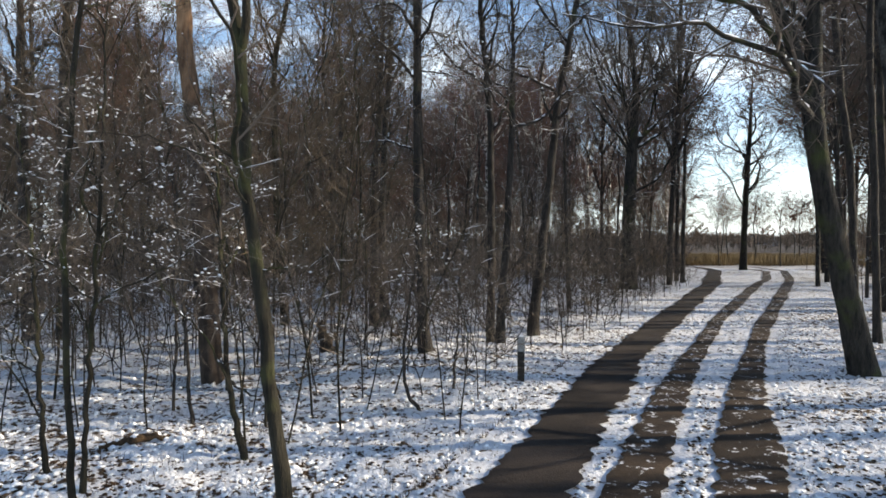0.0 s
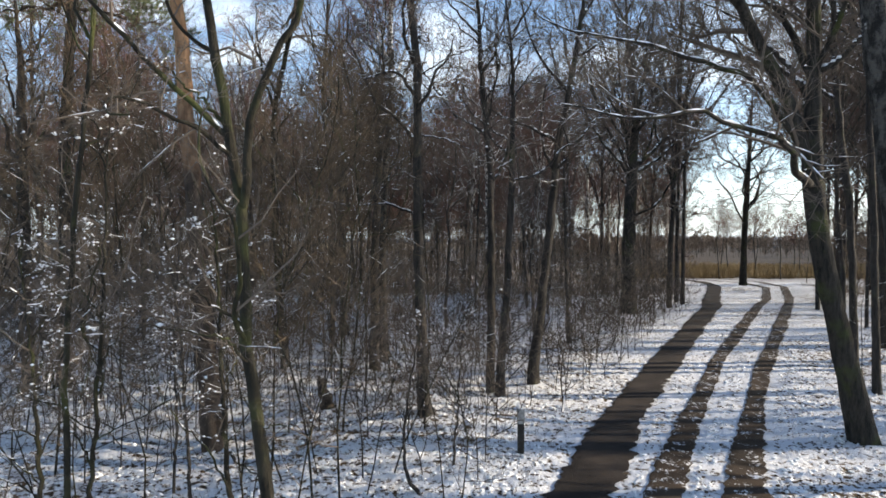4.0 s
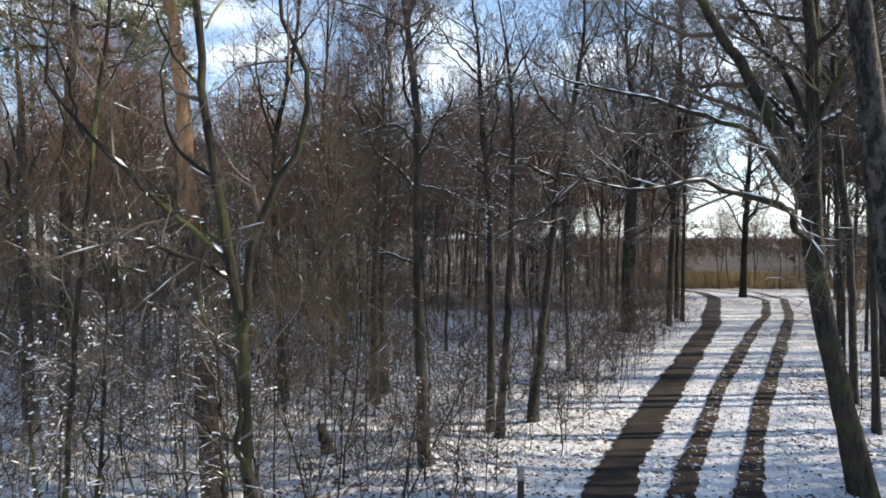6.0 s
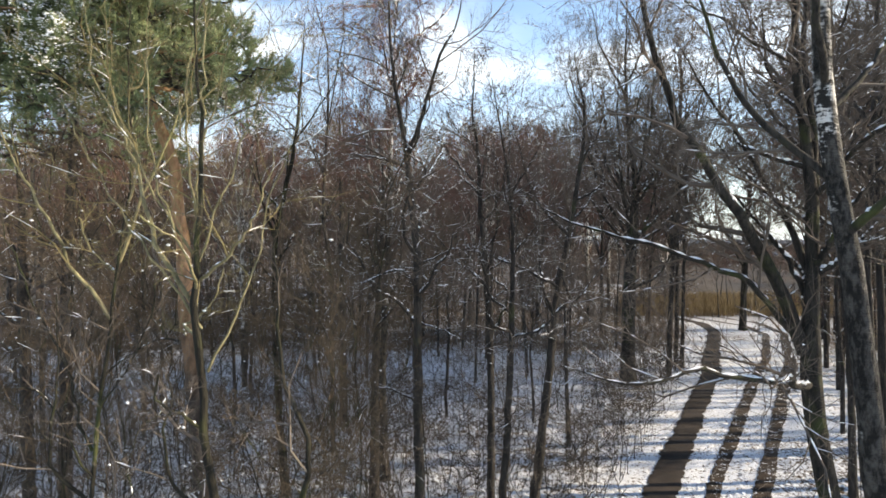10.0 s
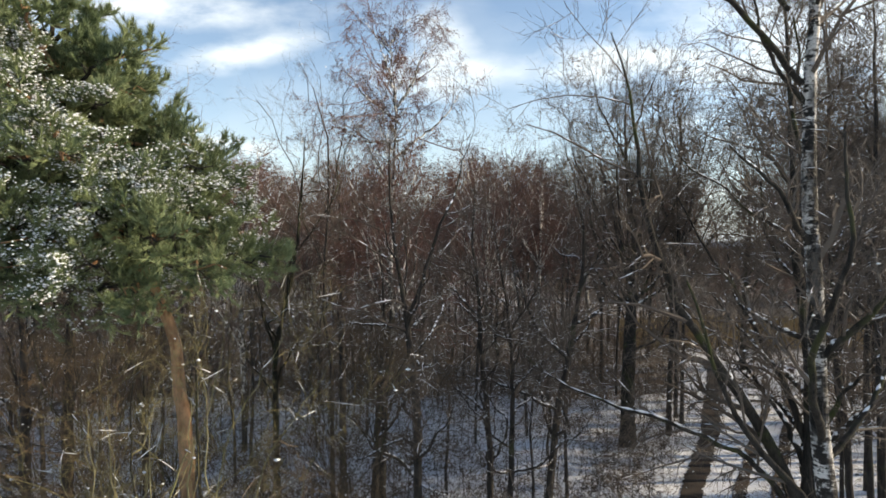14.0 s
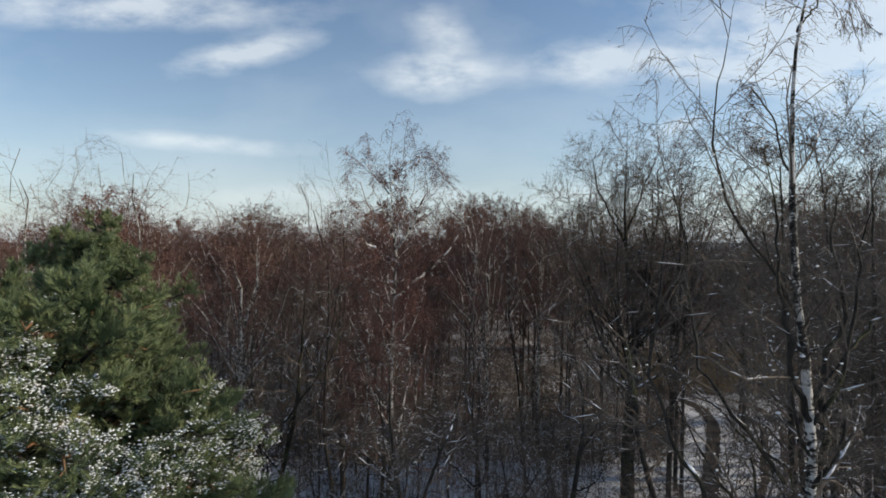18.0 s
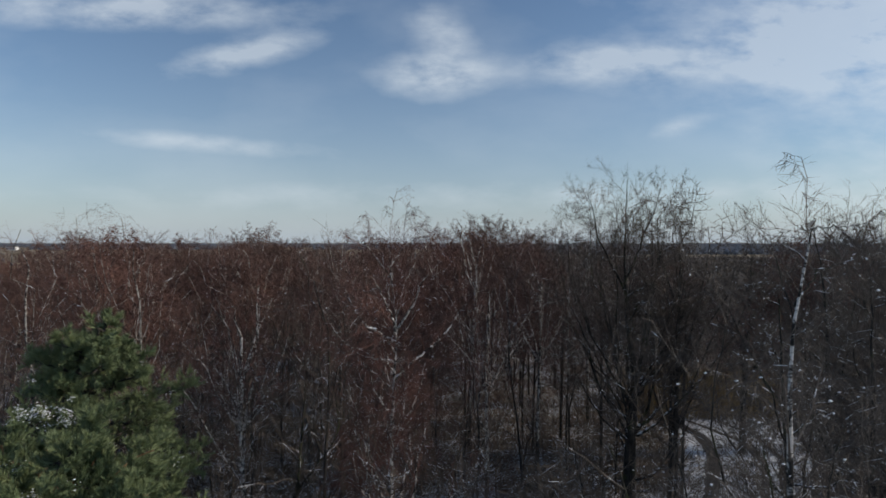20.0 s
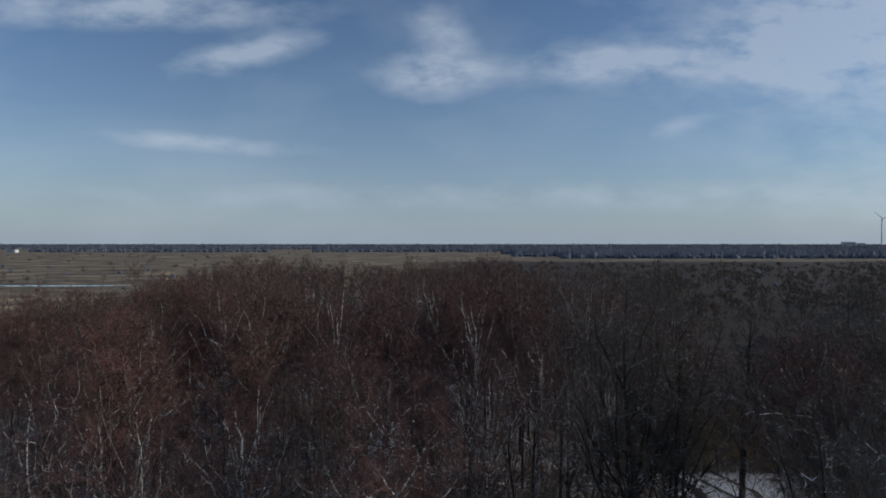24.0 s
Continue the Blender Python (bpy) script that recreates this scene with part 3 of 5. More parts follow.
tree("birch", ((5.32, 6.3, -0.04), (4.77, 6.3, 5.59), (4.62, 6.3, 6.37), (4.59, 6.3, 6.84), (4.44, 6.3, 7.98), (4.23, 6.3, 9.37), (3.99, 6.3, 10.35), (4.02, 6.3, 11.31), (3.96, 6.3, 12.46), (3.87, 6.3, 13.67), (3.96, 6.3, 15.04), (3.95, 6.3, 15.89), (3.78, 6.3, 17.1), (3.69, 6.3, 18), (3.72, 6.3, 19.22), (3.75, 6.3, 20.25), (3.94, 6.3, 20.79)), (0.155, 0.145, 0.14, 0.135, 0.128, 0.12, 0.11, 0.1, 0.09, 0.078, 0.065, 0.052, 0.045, 0.032, 0.02, 0.008),
     [(((3.82, 6.3, 14.27), (3.25, 6.1, 14.72), (2.95, 6, 14.96), (2.42, 5.9, 15.53), (2.37, 5.9, 15.96), (2.08, 6, 16.21), (2.31, 6.1, 17.95)), 0.036),
      (((3.73, 6.4, 15.09), (3.25, 6.6, 15.86), (2.9, 6.8, 16.28), (2.79, 7, 17.99), (2.66, 7.2, 18.86)), 0.026),
      (((3.9, 6.3, 15.65), (4.24, 6.2, 16.3), (4.29, 6, 17.92), (4.39, 5.9, 18.52)), 0.028),
      (((3.96, 6.3, 16.01), (4.53, 6.6, 16.5), (5.11, 6.8, 16.9), (5.74, 7, 17.52)), 0.028),
      (((3.78, 6.3, 16.92), (3.31, 6.1, 17.66), (2.97, 6, 18.09), (2.68, 6, 18.67), (2.97, 6, 20.25)), 0.02),
      (((3.76, 6.3, 19.95), (4.08, 6.4, 20.39), (4.4, 6.5, 20.44), (4.68, 6.6, 20.24)), 0.012),
      (((3.94, 6.3, 20.79), (4.13, 6.2, 20.8), (4.36, 6.1, 20.81)), 0.008),
      (((3.96, 6.3, 15.04), (4.21, 6.4, 15.51), (4.18, 6.5, 16.31), (4.46, 6.6, 16.94), (4.4, 6.7, 17.79), (4.6, 6.7, 18.56)), 0.045),
      (((3.95, 6.3, 15.77), (3.6, 6.1, 16.37), (3.63, 6, 16.89), (3.31, 5.9, 17.39), (3.4, 5.9, 18.06), (3.2, 5.9, 18.63)), 0.035),
      (((4.11, 6.3, 10.19), (4.64, 6.5, 10.67), (4.96, 6.6, 11.14), (5.58, 6.8, 11.99)), 0.04)],
     "tall birch with patchy white bark and drooping twigs", 12, auto=12, auto_span=(0.4, 0.9), auto_reach=0.16, counts=(7, 7, 6), snow=0.2, twig=0.0026, twig_mat=OAK_TWIG, limb_mat=OAK_BARK, shoot=1.3)
tree("slim", ((-1.43, 5.5, -0.02), (-1.61, 5.5, 1.56), (-1.73, 5.5, 2.72), (-1.84, 5.5, 3.41), (-1.86, 5.5, 4.25), (-1.86, 5.5, 4.79), (-2.02, 5.5, 5.46), (-2.1, 5.5, 6.2), (-2.23, 5.5, 6.93), (-2.31, 5.5, 8.22), (-2.29, 5.5, 9.07), (-2.21, 5.5, 9.75), (-2.31, 5.5, 10.75), (-2.31, 5.5, 11.48)), (0.08, 0.07, 0.064, 0.06, 0.056, 0.052, 0.048, 0.044, 0.037, 0.035, 0.025, 0.02, 0.013, 0.006),
     [(((-1.86, 5.5, 4.79), (-1.75, 5.4, 5.45), (-1.54, 5.3, 6), (-1.31, 5.2, 6.73), (-1.51, 5.2, 8.76), (-1.39, 5.1, 9.2)), 0.042),
      (((-2.02, 5.5, 5.46), (-2.46, 5.3, 5.9), (-2.85, 5.1, 6.4), (-3.28, 5, 6.81), (-3.28, 5, 8.37)), 0.03),
      (((-2.02, 5.5, 5.56), (-2.35, 5.4, 5.89), (-2.61, 5.2, 6.16)), 0.02),
      (((-2.31, 5.5, 8.22), (-2.71, 5.5, 8.86), (-3, 5.5, 9.75), (-3.13, 5.5, 10.38), (-3.13, 5.5, 11.16)), 0.025),
      (((-2.3, 5.5, 8.44), (-1.93, 5.4, 8.7), (-1.64, 5.3, 9.06), (-1.46, 5.2, 9.7)), 0.018),
      (((-1.85, 5.5, 3.67), (-2.15, 5.3, 3.95), (-2.31, 5.2, 4.18), (-2.51, 5, 4.23)), 0.016),
      (((-1.81, 5.5, 3.35), (-1.84, 5, 3.66), (-2.09, 4.8, 3.72), (-2.26, 4.6, 3.82), (-2.67, 4.4, 3.81)), 0.014),
      (((-1.73, 5.5, 2.72), (-1.39, 5.5, 2.77), (-1.2, 5.6, 2.77)), 0.01),
      (((-2.31, 5.5, 8.2), (-2.38, 5.6, 9.2), (-2.4, 5.7, 10.1), (-2.28, 5.8, 11.0), (-2.12, 5.8, 12.0)), 0.016),
      (((-2.36, 5.6, 8.9), (-2.3, 5.7, 9.9), (-2.0, 5.8, 10.9), (-1.7, 5.9, 11.4), (-1.45, 5.9, 11.9)), 0.013),
      (((-2.33, 5.6, 8.6), (-2.0, 5.8, 9.6), (-1.6, 6.0, 10.6), (-1.25, 6.1, 11.2), (-1.0, 6.1, 11.7)), 0.013),
      (((-2.3, 5.5, 8.4), (-2.6, 5.4, 9.4), (-2.75, 5.4, 10.4), (-2.62, 5.5, 11.4)), 0.013),
      (((-2.33, 5.5, 8.7), (-2.85, 5.3, 9.7), (-3.1, 5.2, 10.5), (-3.15, 5.2, 11.3)), 0.013),
      (((-2.25, 5.5, 8.0), (-2.9, 5.5, 8.9), (-3.4, 5.6, 9.7), (-3.75, 5.7, 10.2), (-3.9, 5.7, 10.8)), 0.013),
      (((-2.35, 5.6, 9.3), (-2.15, 5.5, 10.3), (-2.2, 5.4, 11.2), (-2.35, 5.4, 12.1)), 0.013),
      (((-2.2, 5.5, 7.6), (-1.75, 5.7, 8.7), (-1.5, 5.9, 9.8), (-1.2, 6.0, 10.7)), 0.013)],
     "slender many-stemmed young willow with olive-green bark", 13, auto=7, auto_span=(0.3, 0.9), auto_reach=0.2, counts=(5, 5, 5), snow=0.2, clump=0.008, bark_mat=MOSSY_BARK, limb_mat=SUNLIT_WILLOW_BARK, limb_from=7.3, twig_mat=WILLOW_TWIG, twig=0.0014, name="willow_tree", shoot=1.2)
tree("slim", ((-3.9, 6.2, -0.05), (-4.0, 6.2, 3.0), (-3.75, 6.2, 6.0), (-3.45, 6.2, 8.4), (-3.2, 6.1, 9.6), (-3.25, 6.1, 10.7), (-3.2, 6.1, 11.4)), (0.034, 0.032, 0.028, 0.024, 0.019, 0.012, 0.004),
     [(((-3.5, 6.2, 8.0), (-4.1, 6.0, 9.2), (-4.55, 5.9, 10.2), (-4.7, 5.9, 10.9)), 0.022),
      (((-3.4, 6.2, 8.6), (-3.1, 6.2, 9.5), (-2.75, 6.3, 10.3), (-2.6, 6.3, 11.2)), 0.02),
      (((-3.7, 6.2, 6.6), (-4.4, 6.3, 8.2), (-4.9, 6.4, 9.4)), 0.018)],
     "thin many-stemmed willow with olive twigs", 58, auto=8, auto_span=(0.45, 0.95), auto_reach=0.2, counts=(5, 5, 5), snow=0.2, clump=0.008, bark_mat=MOSSY_BARK, limb_mat=SUNLIT_WILLOW_BARK, limb_from=7.3, twig_mat=WILLOW_TWIG, twig=0.0014, name="willow_tree", shoot=1.2)
tree("slim", ((-0.42, 13.65, 0.32), (-0.51, 13.65, 2.7), (-0.58, 13.65, 4.66), (-0.6, 13.65, 6.62), (-0.61, 13.65, 8.39), (-0.56, 13.65, 8.31), (-0.73, 13.65, 9.7), (-0.84, 13.65, 10.74), (-1.03, 13.65, 12.05), (-1.16, 13.65, 13.36), (-1.23, 13.65, 13.21), (-1.23, 13.65, 14.91)), (0.15, 0.125, 0.12, 0.115, 0.105, 0.1, 0.09, 0.085, 0.06, 0.045, 0.03, 0.012),
     [(((-0.84, 13.65, 10.74), (-0.5, 13.5, 11.63), (-0.18, 13.3, 12.35), (0.2, 13.2, 13.46), (0.21, 13.65, 13.48), (0.73, 13.65, 15.18)), 0.055),
      (((-0.84, 13.65, 10.48), (-1.22, 13.5, 10.66), (-1.58, 13.3, 10.69), (-2.54, 13, 10.77)), 0.03),
      (((-0.55, 13.65, 4.99), (-0.91, 13.8, 5.21), (-1.25, 13.9, 5.32), (-2.18, 13.9, 5.29), (-2.76, 13.9, 5.42)), 0.032),
      (((-0.58, 13.65, 8.26), (0.2, 13.3, 8.65), (0.96, 13.2, 8.78)), 0.02),
      (((-0.52, 13.65, 6.95), (0.2, 13.3, 6.74), (0.83, 13.1, 6.4), (1.44, 13, 6.04)), 0.018)],
     "tall slender oak with a forked top on a snowy bank", 14, auto=13, auto_span=(0.4, 1.0), auto_reach=0.25, counts=(7, 6, 5), snow=0.65)
tree("slim", ((2.74, 18, 0.22), (3.03, 18, 2.95), (3.29, 18, 5.19), (3.47, 18, 7.26), (3.78, 18, 9.07), (3.83, 18, 8.99), (4.24, 18, 11.53), (4.33, 18, 12.73), (3.98, 18, 14.46), (3.72, 18, 14.27)), (0.17, 0.15, 0.13, 0.12, 0.11, 0.1, 0.08, 0.06, 0.04, 0.012),
     [(((3.83, 18, 8.99), (3.43, 17.8, 9.45), (2.78, 17.5, 10.11), (2.32, 17.2, 11.08), (1.89, 17, 12.52)), 0.055),
      (((4.21, 18, 11.18), (4.76, 18, 12.22), (4.99, 18.2, 14), (5.1, 18, 12.72)), 0.04),
      (((3.47, 18, 7.22), (3.96, 17.5, 7.34), (4.55, 17.2, 7.29)), 0.02)],
     "slightly leaning slender oak beside the track", 15, auto=13, auto_span=(0.4, 1.0), auto_reach=0.25, counts=(7, 6, 5), snow=0.65)
tree("slim", ((1.38, 17.2, 0.31), (1.42, 17.2, 2.79), (1.38, 17.2, 5.09), (1.25, 17.2, 7.56), (1.38, 17.2, 6.63), (1.17, 17.2, 8.61), (1.05, 17.2, 10.42), (1, 17.2, 11.74), (0.84, 17.2, 12.22), (0.92, 17.2, 14.2)), (0.13, 0.115, 0.11, 0.1, 0.09, 0.08, 0.07, 0.05, 0.03, 0.01),
     [(((1.05, 17.2, 10.42), (0.26, 17, 11.21), (-0.23, 16.8, 11.99), (-0.72, 17.2, 12.07)), 0.04),
      (((1.09, 17.2, 9.92), (1.89, 17, 10.4), (2.51, 16.8, 10.06)), 0.035),
      (((1.33, 17.2, 7.95), (2.21, 17, 8.61), (2.87, 17, 9.26)), 0.02)],
     "thin straight young oak", 16, auto=13, auto_span=(0.4, 1.0), auto_reach=0.25, counts=(6, 6, 5), snow=0.65)
tree("slim", ((1.57, 16.4, 0.28), (1.76, 16.4, 2.95), (1.9, 16.4, 5.78), (1.79, 16.4, 8.14), (1.9, 16.4, 6.1), (1.95, 16.4, 8.93), (1.79, 16.4, 10.82), (1.51, 16.4, 12.07), (1.67, 16.4, 11.45), (1.35, 16.4, 13.34)), (0.13, 0.11, 0.1, 0.09, 0.085, 0.07, 0.05, 0.035, 0.02, 0.01),
     [(((1.9, 16.4, 10.03), (2.42, 16.2, 11.1), (2.85, 16, 11.84)), 0.04),
      (((1.95, 16.4, 8.46), (2.54, 16, 9.23), (3.12, 15.8, 9.53)), 0.03)],
     "thin straight young oak", 17, auto=13, auto_span=(0.4, 1.0), auto_reach=0.25, counts=(6, 6, 5), snow=0.65)
tree("birch", ((-2.12, 21.5, -0.07), (-2.24, 21.5, 3.56), (-2.1, 21.5, 7.67), (-2.02, 21.5, 11.79), (-2.1, 21.5, 6.98), (-1.89, 21.5, 9.86), (-1.89, 21.5, 13.16), (-1.73, 21.5, 16.44), (-1.65, 21.5, 17.68), (-1.92, 21.5, 19.43), (-1.94, 21.5, 20.46)), (0.18, 0.15, 0.14, 0.12, 0.11, 0.1, 0.085, 0.07, 0.05, 0.035, 0.02, 0.008),
     [(((-1.57, 21.5, 16.85), (-2.49, 21, 17.51), (-3.05, 20.7, 18.13), (-3.58, 21.5, 18.91)), 0.05),
      (((-1.65, 21.5, 17.47), (-1, 21.2, 18.51), (-0.72, 21, 19.32), (-0.08, 21.5, 19.94)), 0.05),
      (((-1.73, 21.5, 15.62), (-0.5, 21.8, 16.72), (0.34, 22, 17.64), (0.95, 21.5, 18.5)), 0.05),
      (((-1.92, 21.5, 19.43), (-2.55, 21.5, 20.15), (-2.97, 21.5, 20.77), (-3.48, 21.5, 20.35)), 0.025),
      (((-1.92, 21.5, 19.74), (-1.32, 21.5, 20.56), (-0.7, 21.5, 20.87), (0.02, 21.5, 20.25)), 0.025),
      (((-1.69, 21.5, 17.06), (-1.8, 20, 18.36), (-2.12, 19.4, 19.12), (-2.35, 19, 19.67)), 0.045),
      (((-1.63, 21.5, 16.24), (-3.03, 22, 16.38), (-3.97, 22.5, 16.96), (-4.71, 23, 18.01)), 0.045),
      (((-1.73, 21.5, 18.09), (-1.49, 22.6, 18.9), (-1.2, 23.2, 19.78), (-1.11, 23.6, 20.92)), 0.025)],
     "tall birch with pale upper stem and weeping reddish twigs", 18, auto=34, auto_span=(0.42, 0.97), auto_reach=0.2, counts=(7, 8, 8), snow=0.15, twig=0.0042, limb_mat=PALE_BARK, shoot=2.6)
tree("slim", ((-2.34, 20, 0.26), (-2.32, 20, 3.52), (-2.22, 20, 6.39), (-2.22, 20, 9.26), (-2.15, 20, 7.8), (-1.99, 20, 10.68), (-2.18, 20, 12.59), (-2.38, 20, 10.82)), (0.17, 0.15, 0.14, 0.12, 0.1, 0.07, 0.04, 0.012),
     [(((-1.99, 20, 10.68), (-2.76, 20, 11.25), (-3.52, 20, 11.44)), 0.03)],
     "straight oak with a grey trunk", 19, auto=13, auto_span=(0.4, 1.0), auto_reach=0.25, counts=(6, 6, 5), snow=0.65)
tree("slim", ((-5.29, 19.8, 0), (-5.54, 19.8, 3.13), (-5.73, 19.8, 6.36), (-5.96, 19.8, 8.63), (-5.63, 19.8, 6.3), (-5.67, 19.8, 8.95), (-5.29, 19.8, 10.47), (-4.91, 19.8, 12.18), (-4.61, 19.8, 16.15)), (0.14, 0.12, 0.11, 0.1, 0.09, 0.08, 0.06, 0.04, 0.012),
     [(((-5.67, 19.8, 8.95), (-6.01, 19.5, 10.45), (-6.08, 19.3, 11.91), (-6.33, 19.8, 12.73)), 0.05),
      (((-5.63, 19.8, 7.44), (-6.46, 19.6, 8.58), (-6.9, 19.8, 10.28)), 0.03),
      (((-5.39, 19.8, 11.59), (-4.25, 19.8, 13.11), (-3.44, 19.5, 14.41), (-3.87, 19.8, 16.53)), 0.035)],
     "slim mossy oak with a steeply forked crown", 20, auto=8, auto_span=(0.45, 1.0), auto_reach=0.22, counts=(6, 6, 5), bark_mat=MOSSY_BARK)
tree("oak", ((11.31, 36, -0.21), (11.31, 36, 3.93), (11.45, 36, 7.72), (11.76, 36, 12.55), (11.24, 36, 17.72), (11.59, 36, 16.65), (11.24, 36, 15.94), (11.07, 36, 19.42), (11.24, 36, 24.42)), (0.48, 0.42, 0.38, 0.3, 0.2, 0.15, 0.08, 0.04, 0.015),
     [(((11.52, 36, 8.24), (10.09, 35, 9.6), (8.46, 34.5, 11.49), (7.36, 34, 13.65), (7.45, 36, 12.16)), 0.092),
      (((11.41, 36, 5.83), (12.71, 35.3, 6.62), (13.95, 34.6, 8.7), (15.72, 36, 10.83)), 0.082),
      (((11.86, 36, 8.69), (14.34, 36, 10.31), (16.99, 36.5, 13.03), (18.64, 37, 15.3)), 0.092),
      (((11.45, 36, 7.38), (11.02, 37, 8.56), (10.05, 38, 10.17)), 0.075),
      (((11.31, 36, 5.31), (11.87, 34.8, 5.73), (12.9, 34, 6.81)), 0.045),
      (((11.41, 36, 10.77), (9.25, 35, 14.18), (7.8, 34.5, 16.8), (7.79, 36, 20.11), (7.45, 36, 21.84)), 0.080),
      (((11.52, 36, 11.46), (13.84, 36.5, 14.24), (15.45, 37, 16.75), (14, 36, 22.52)), 0.080),
      (((11.38, 36, 8.7), (9.25, 35, 12.5), (7.36, 34, 16.74), (6.45, 33.5, 19.88)), 0.082),
      (((11.38, 36, 8.01), (13.5, 36.5, 12.15), (15.27, 37, 16.75), (16.16, 37, 20.29)), 0.082),
      (((11.31, 36, 10.08), (10.49, 37, 14.27), (9.68, 38, 19.77), (9.44, 38.5, 23.92)), 0.077),
      (((11.38, 36, 10.08), (11.93, 35, 14.51), (12.41, 34, 19.02), (12.71, 33.5, 22.45)), 0.077),
      (((11.31, 36, 9.39), (9.97, 34, 13.48), (9.51, 33, 18.19), (9.53, 32.5, 21.85)), 0.075),
      (((11.07, 36, 17.7), (9.52, 36, 20.8), (8.83, 36, 23.56)), 0.08),
      (((11.07, 36, 18.04), (12.62, 36, 21.84), (13.31, 36, 24.08)), 0.08),
      (((11.24, 36, 9.67), (9.41, 37.2, 11.95), (7.65, 38.6, 15.22), (7.13, 39.6, 16.29)), 0.045),
      (((11.24, 36, 10.54), (8.94, 35.1, 13.07), (6.83, 34.1, 16.75), (6.06, 33.3, 18.53)), 0.045),
      (((11.24, 36, 11.4), (9.2, 36.1, 12.98), (7.28, 36.2, 16.82), (6.61, 36.3, 18.8)), 0.045),
      (((11.24, 36, 12.26), (9.77, 36.7, 13.73), (8.43, 37.6, 18.2), (7.98, 38.2, 21.23)), 0.045),
      (((11.24, 36, 9.67), (9.3, 34.8, 13.9), (7.52, 33.4, 18.03), (6.82, 32.5, 20.53)), 0.045),
      (((11.24, 36, 10.54), (10.63, 37, 14.27), (10.1, 38.2, 19.18), (9.94, 39, 22.98)), 0.045),
      (((11.24, 36, 11.4), (10.26, 35.7, 14.35), (9.37, 35.3, 19), (9.01, 35.1, 22.31)), 0.045),
      (((11.24, 36, 12.26), (11.05, 35.4, 14.53), (10.9, 34.8, 19.23), (10.71, 34.3, 22.64)), 0.045),
      (((11.24, 36, 9.67), (11.62, 37.1, 14.45), (12.1, 38.4, 19.53), (12.34, 39.4, 23.58)), 0.045),
      (((11.24, 36, 10.54), (11.8, 34.9, 14.36), (12.2, 33.6, 18.81), (12.06, 32.7, 21.81)), 0.045),
      (((11.24, 36, 11.4), (12.38, 36.5, 14.27), (13.5, 37.1, 19.07), (13.86, 37.5, 22.62)), 0.045),
      (((11.24, 36, 12.26), (13.04, 36.4, 13.72), (14.8, 36.8, 18.06), (15.35, 37.1, 20.95)), 0.045),
      (((11.24, 36, 9.67), (12.57, 35, 13.78), (13.63, 33.8, 17.92), (13.65, 32.9, 20.36)), 0.045),
      (((11.24, 36, 10.54), (13.75, 37.2, 12.8), (16.3, 38.5, 16.7), (17.33, 39.5, 18.75)), 0.045),
      (((11.24, 36, 11.4), (13.05, 35.3, 12.95), (14.64, 34.5, 16.63), (14.87, 33.9, 18.34)), 0.045),
      (((11.24, 36, 12.26), (13.24, 35.8, 12.04), (15.15, 35.7, 15.17), (15.57, 35.5, 16.06)), 0.045)],
     "broad old oak with dark spreading boughs at the wood's edge", 21, auto=8, auto_span=(0.35, 0.9), auto_reach=0.22, counts=(8, 8, 8), twig=0.0058)
tree("slim", ((16.25, 40, 0.28), (16.32, 40, 6.72), (16.4, 40, 11.7), (16.48, 40, 13.69), (16.59, 40, 17.52), (16.32, 40, 16.32)), (0.14, 0.12, 0.1, 0.085, 0.06, 0.015),
     [],
     "straight dark trunk in a row beside the track", 22, auto=9, auto_span=(0.45, 1.0), auto_reach=0.2, counts=(5, 5, 4), twig=0.0035, snow=0.25)
tree("slim", ((16.42, 41.5, 0.26), (16.5, 41.5, 6.86), (16.58, 41.5, 12.02), (16.66, 41.5, 13.87), (16.77, 41.5, 17.84), (16.5, 41.5, 16.46)), (0.14, 0.12, 0.1, 0.085, 0.06, 0.015),
     [],
     "straight dark trunk in a row beside the track", 23, auto=9, auto_span=(0.45, 1.0), auto_reach=0.2, counts=(5, 5, 4), twig=0.0035, snow=0.25)
tree("slim", ((16.56, 43, 0.28), (16.64, 43, 7), (16.72, 43, 12.35), (16.72, 43, 14.05), (16.85, 43, 18.17), (16.56, 43, 16.6)), (0.14, 0.12, 0.1, 0.085, 0.06, 0.015),
     [],
     "straight dark trunk in a row beside the track", 24, auto=9, auto_span=(0.45, 1.0), auto_reach=0.2, counts=(5, 5, 4), twig=0.0035, snow=0.25)
tree("oak", ((28.99, 57, 0.22), (29.1, 57, 4.47), (29.26, 57, 8.3), (29.59, 57, 13.76), (29.81, 57, 19.76)), (0.32, 0.27, 0.23, 0.15, 0.02),
     [(((29.16, 57, 7.2), (30.9, 57, 9.39), (32.81, 57, 11.03)), 0.09),
      (((29.1, 57, 6.11), (27.63, 57, 8.84), (26.53, 57, 10.48), (25.44, 57, 13.21)), 0.09),
      (((29.26, 57, 8.84), (31.45, 57, 12.12), (33.09, 57, 15.39)), 0.09),
      (((29.37, 57, 10.48), (27.63, 57, 13.21), (27.08, 57, 16.49)), 0.08),
      (((29.05, 57, 3.93), (30.36, 57, 5.29), (30.9, 57, 6.66)), 0.06)],
     "lone oak at the track's bend", 26, auto=14, auto_span=(0.35, 1.0), auto_reach=0.3, counts=(7, 6, 6), twig=0.008, snow=0.2)
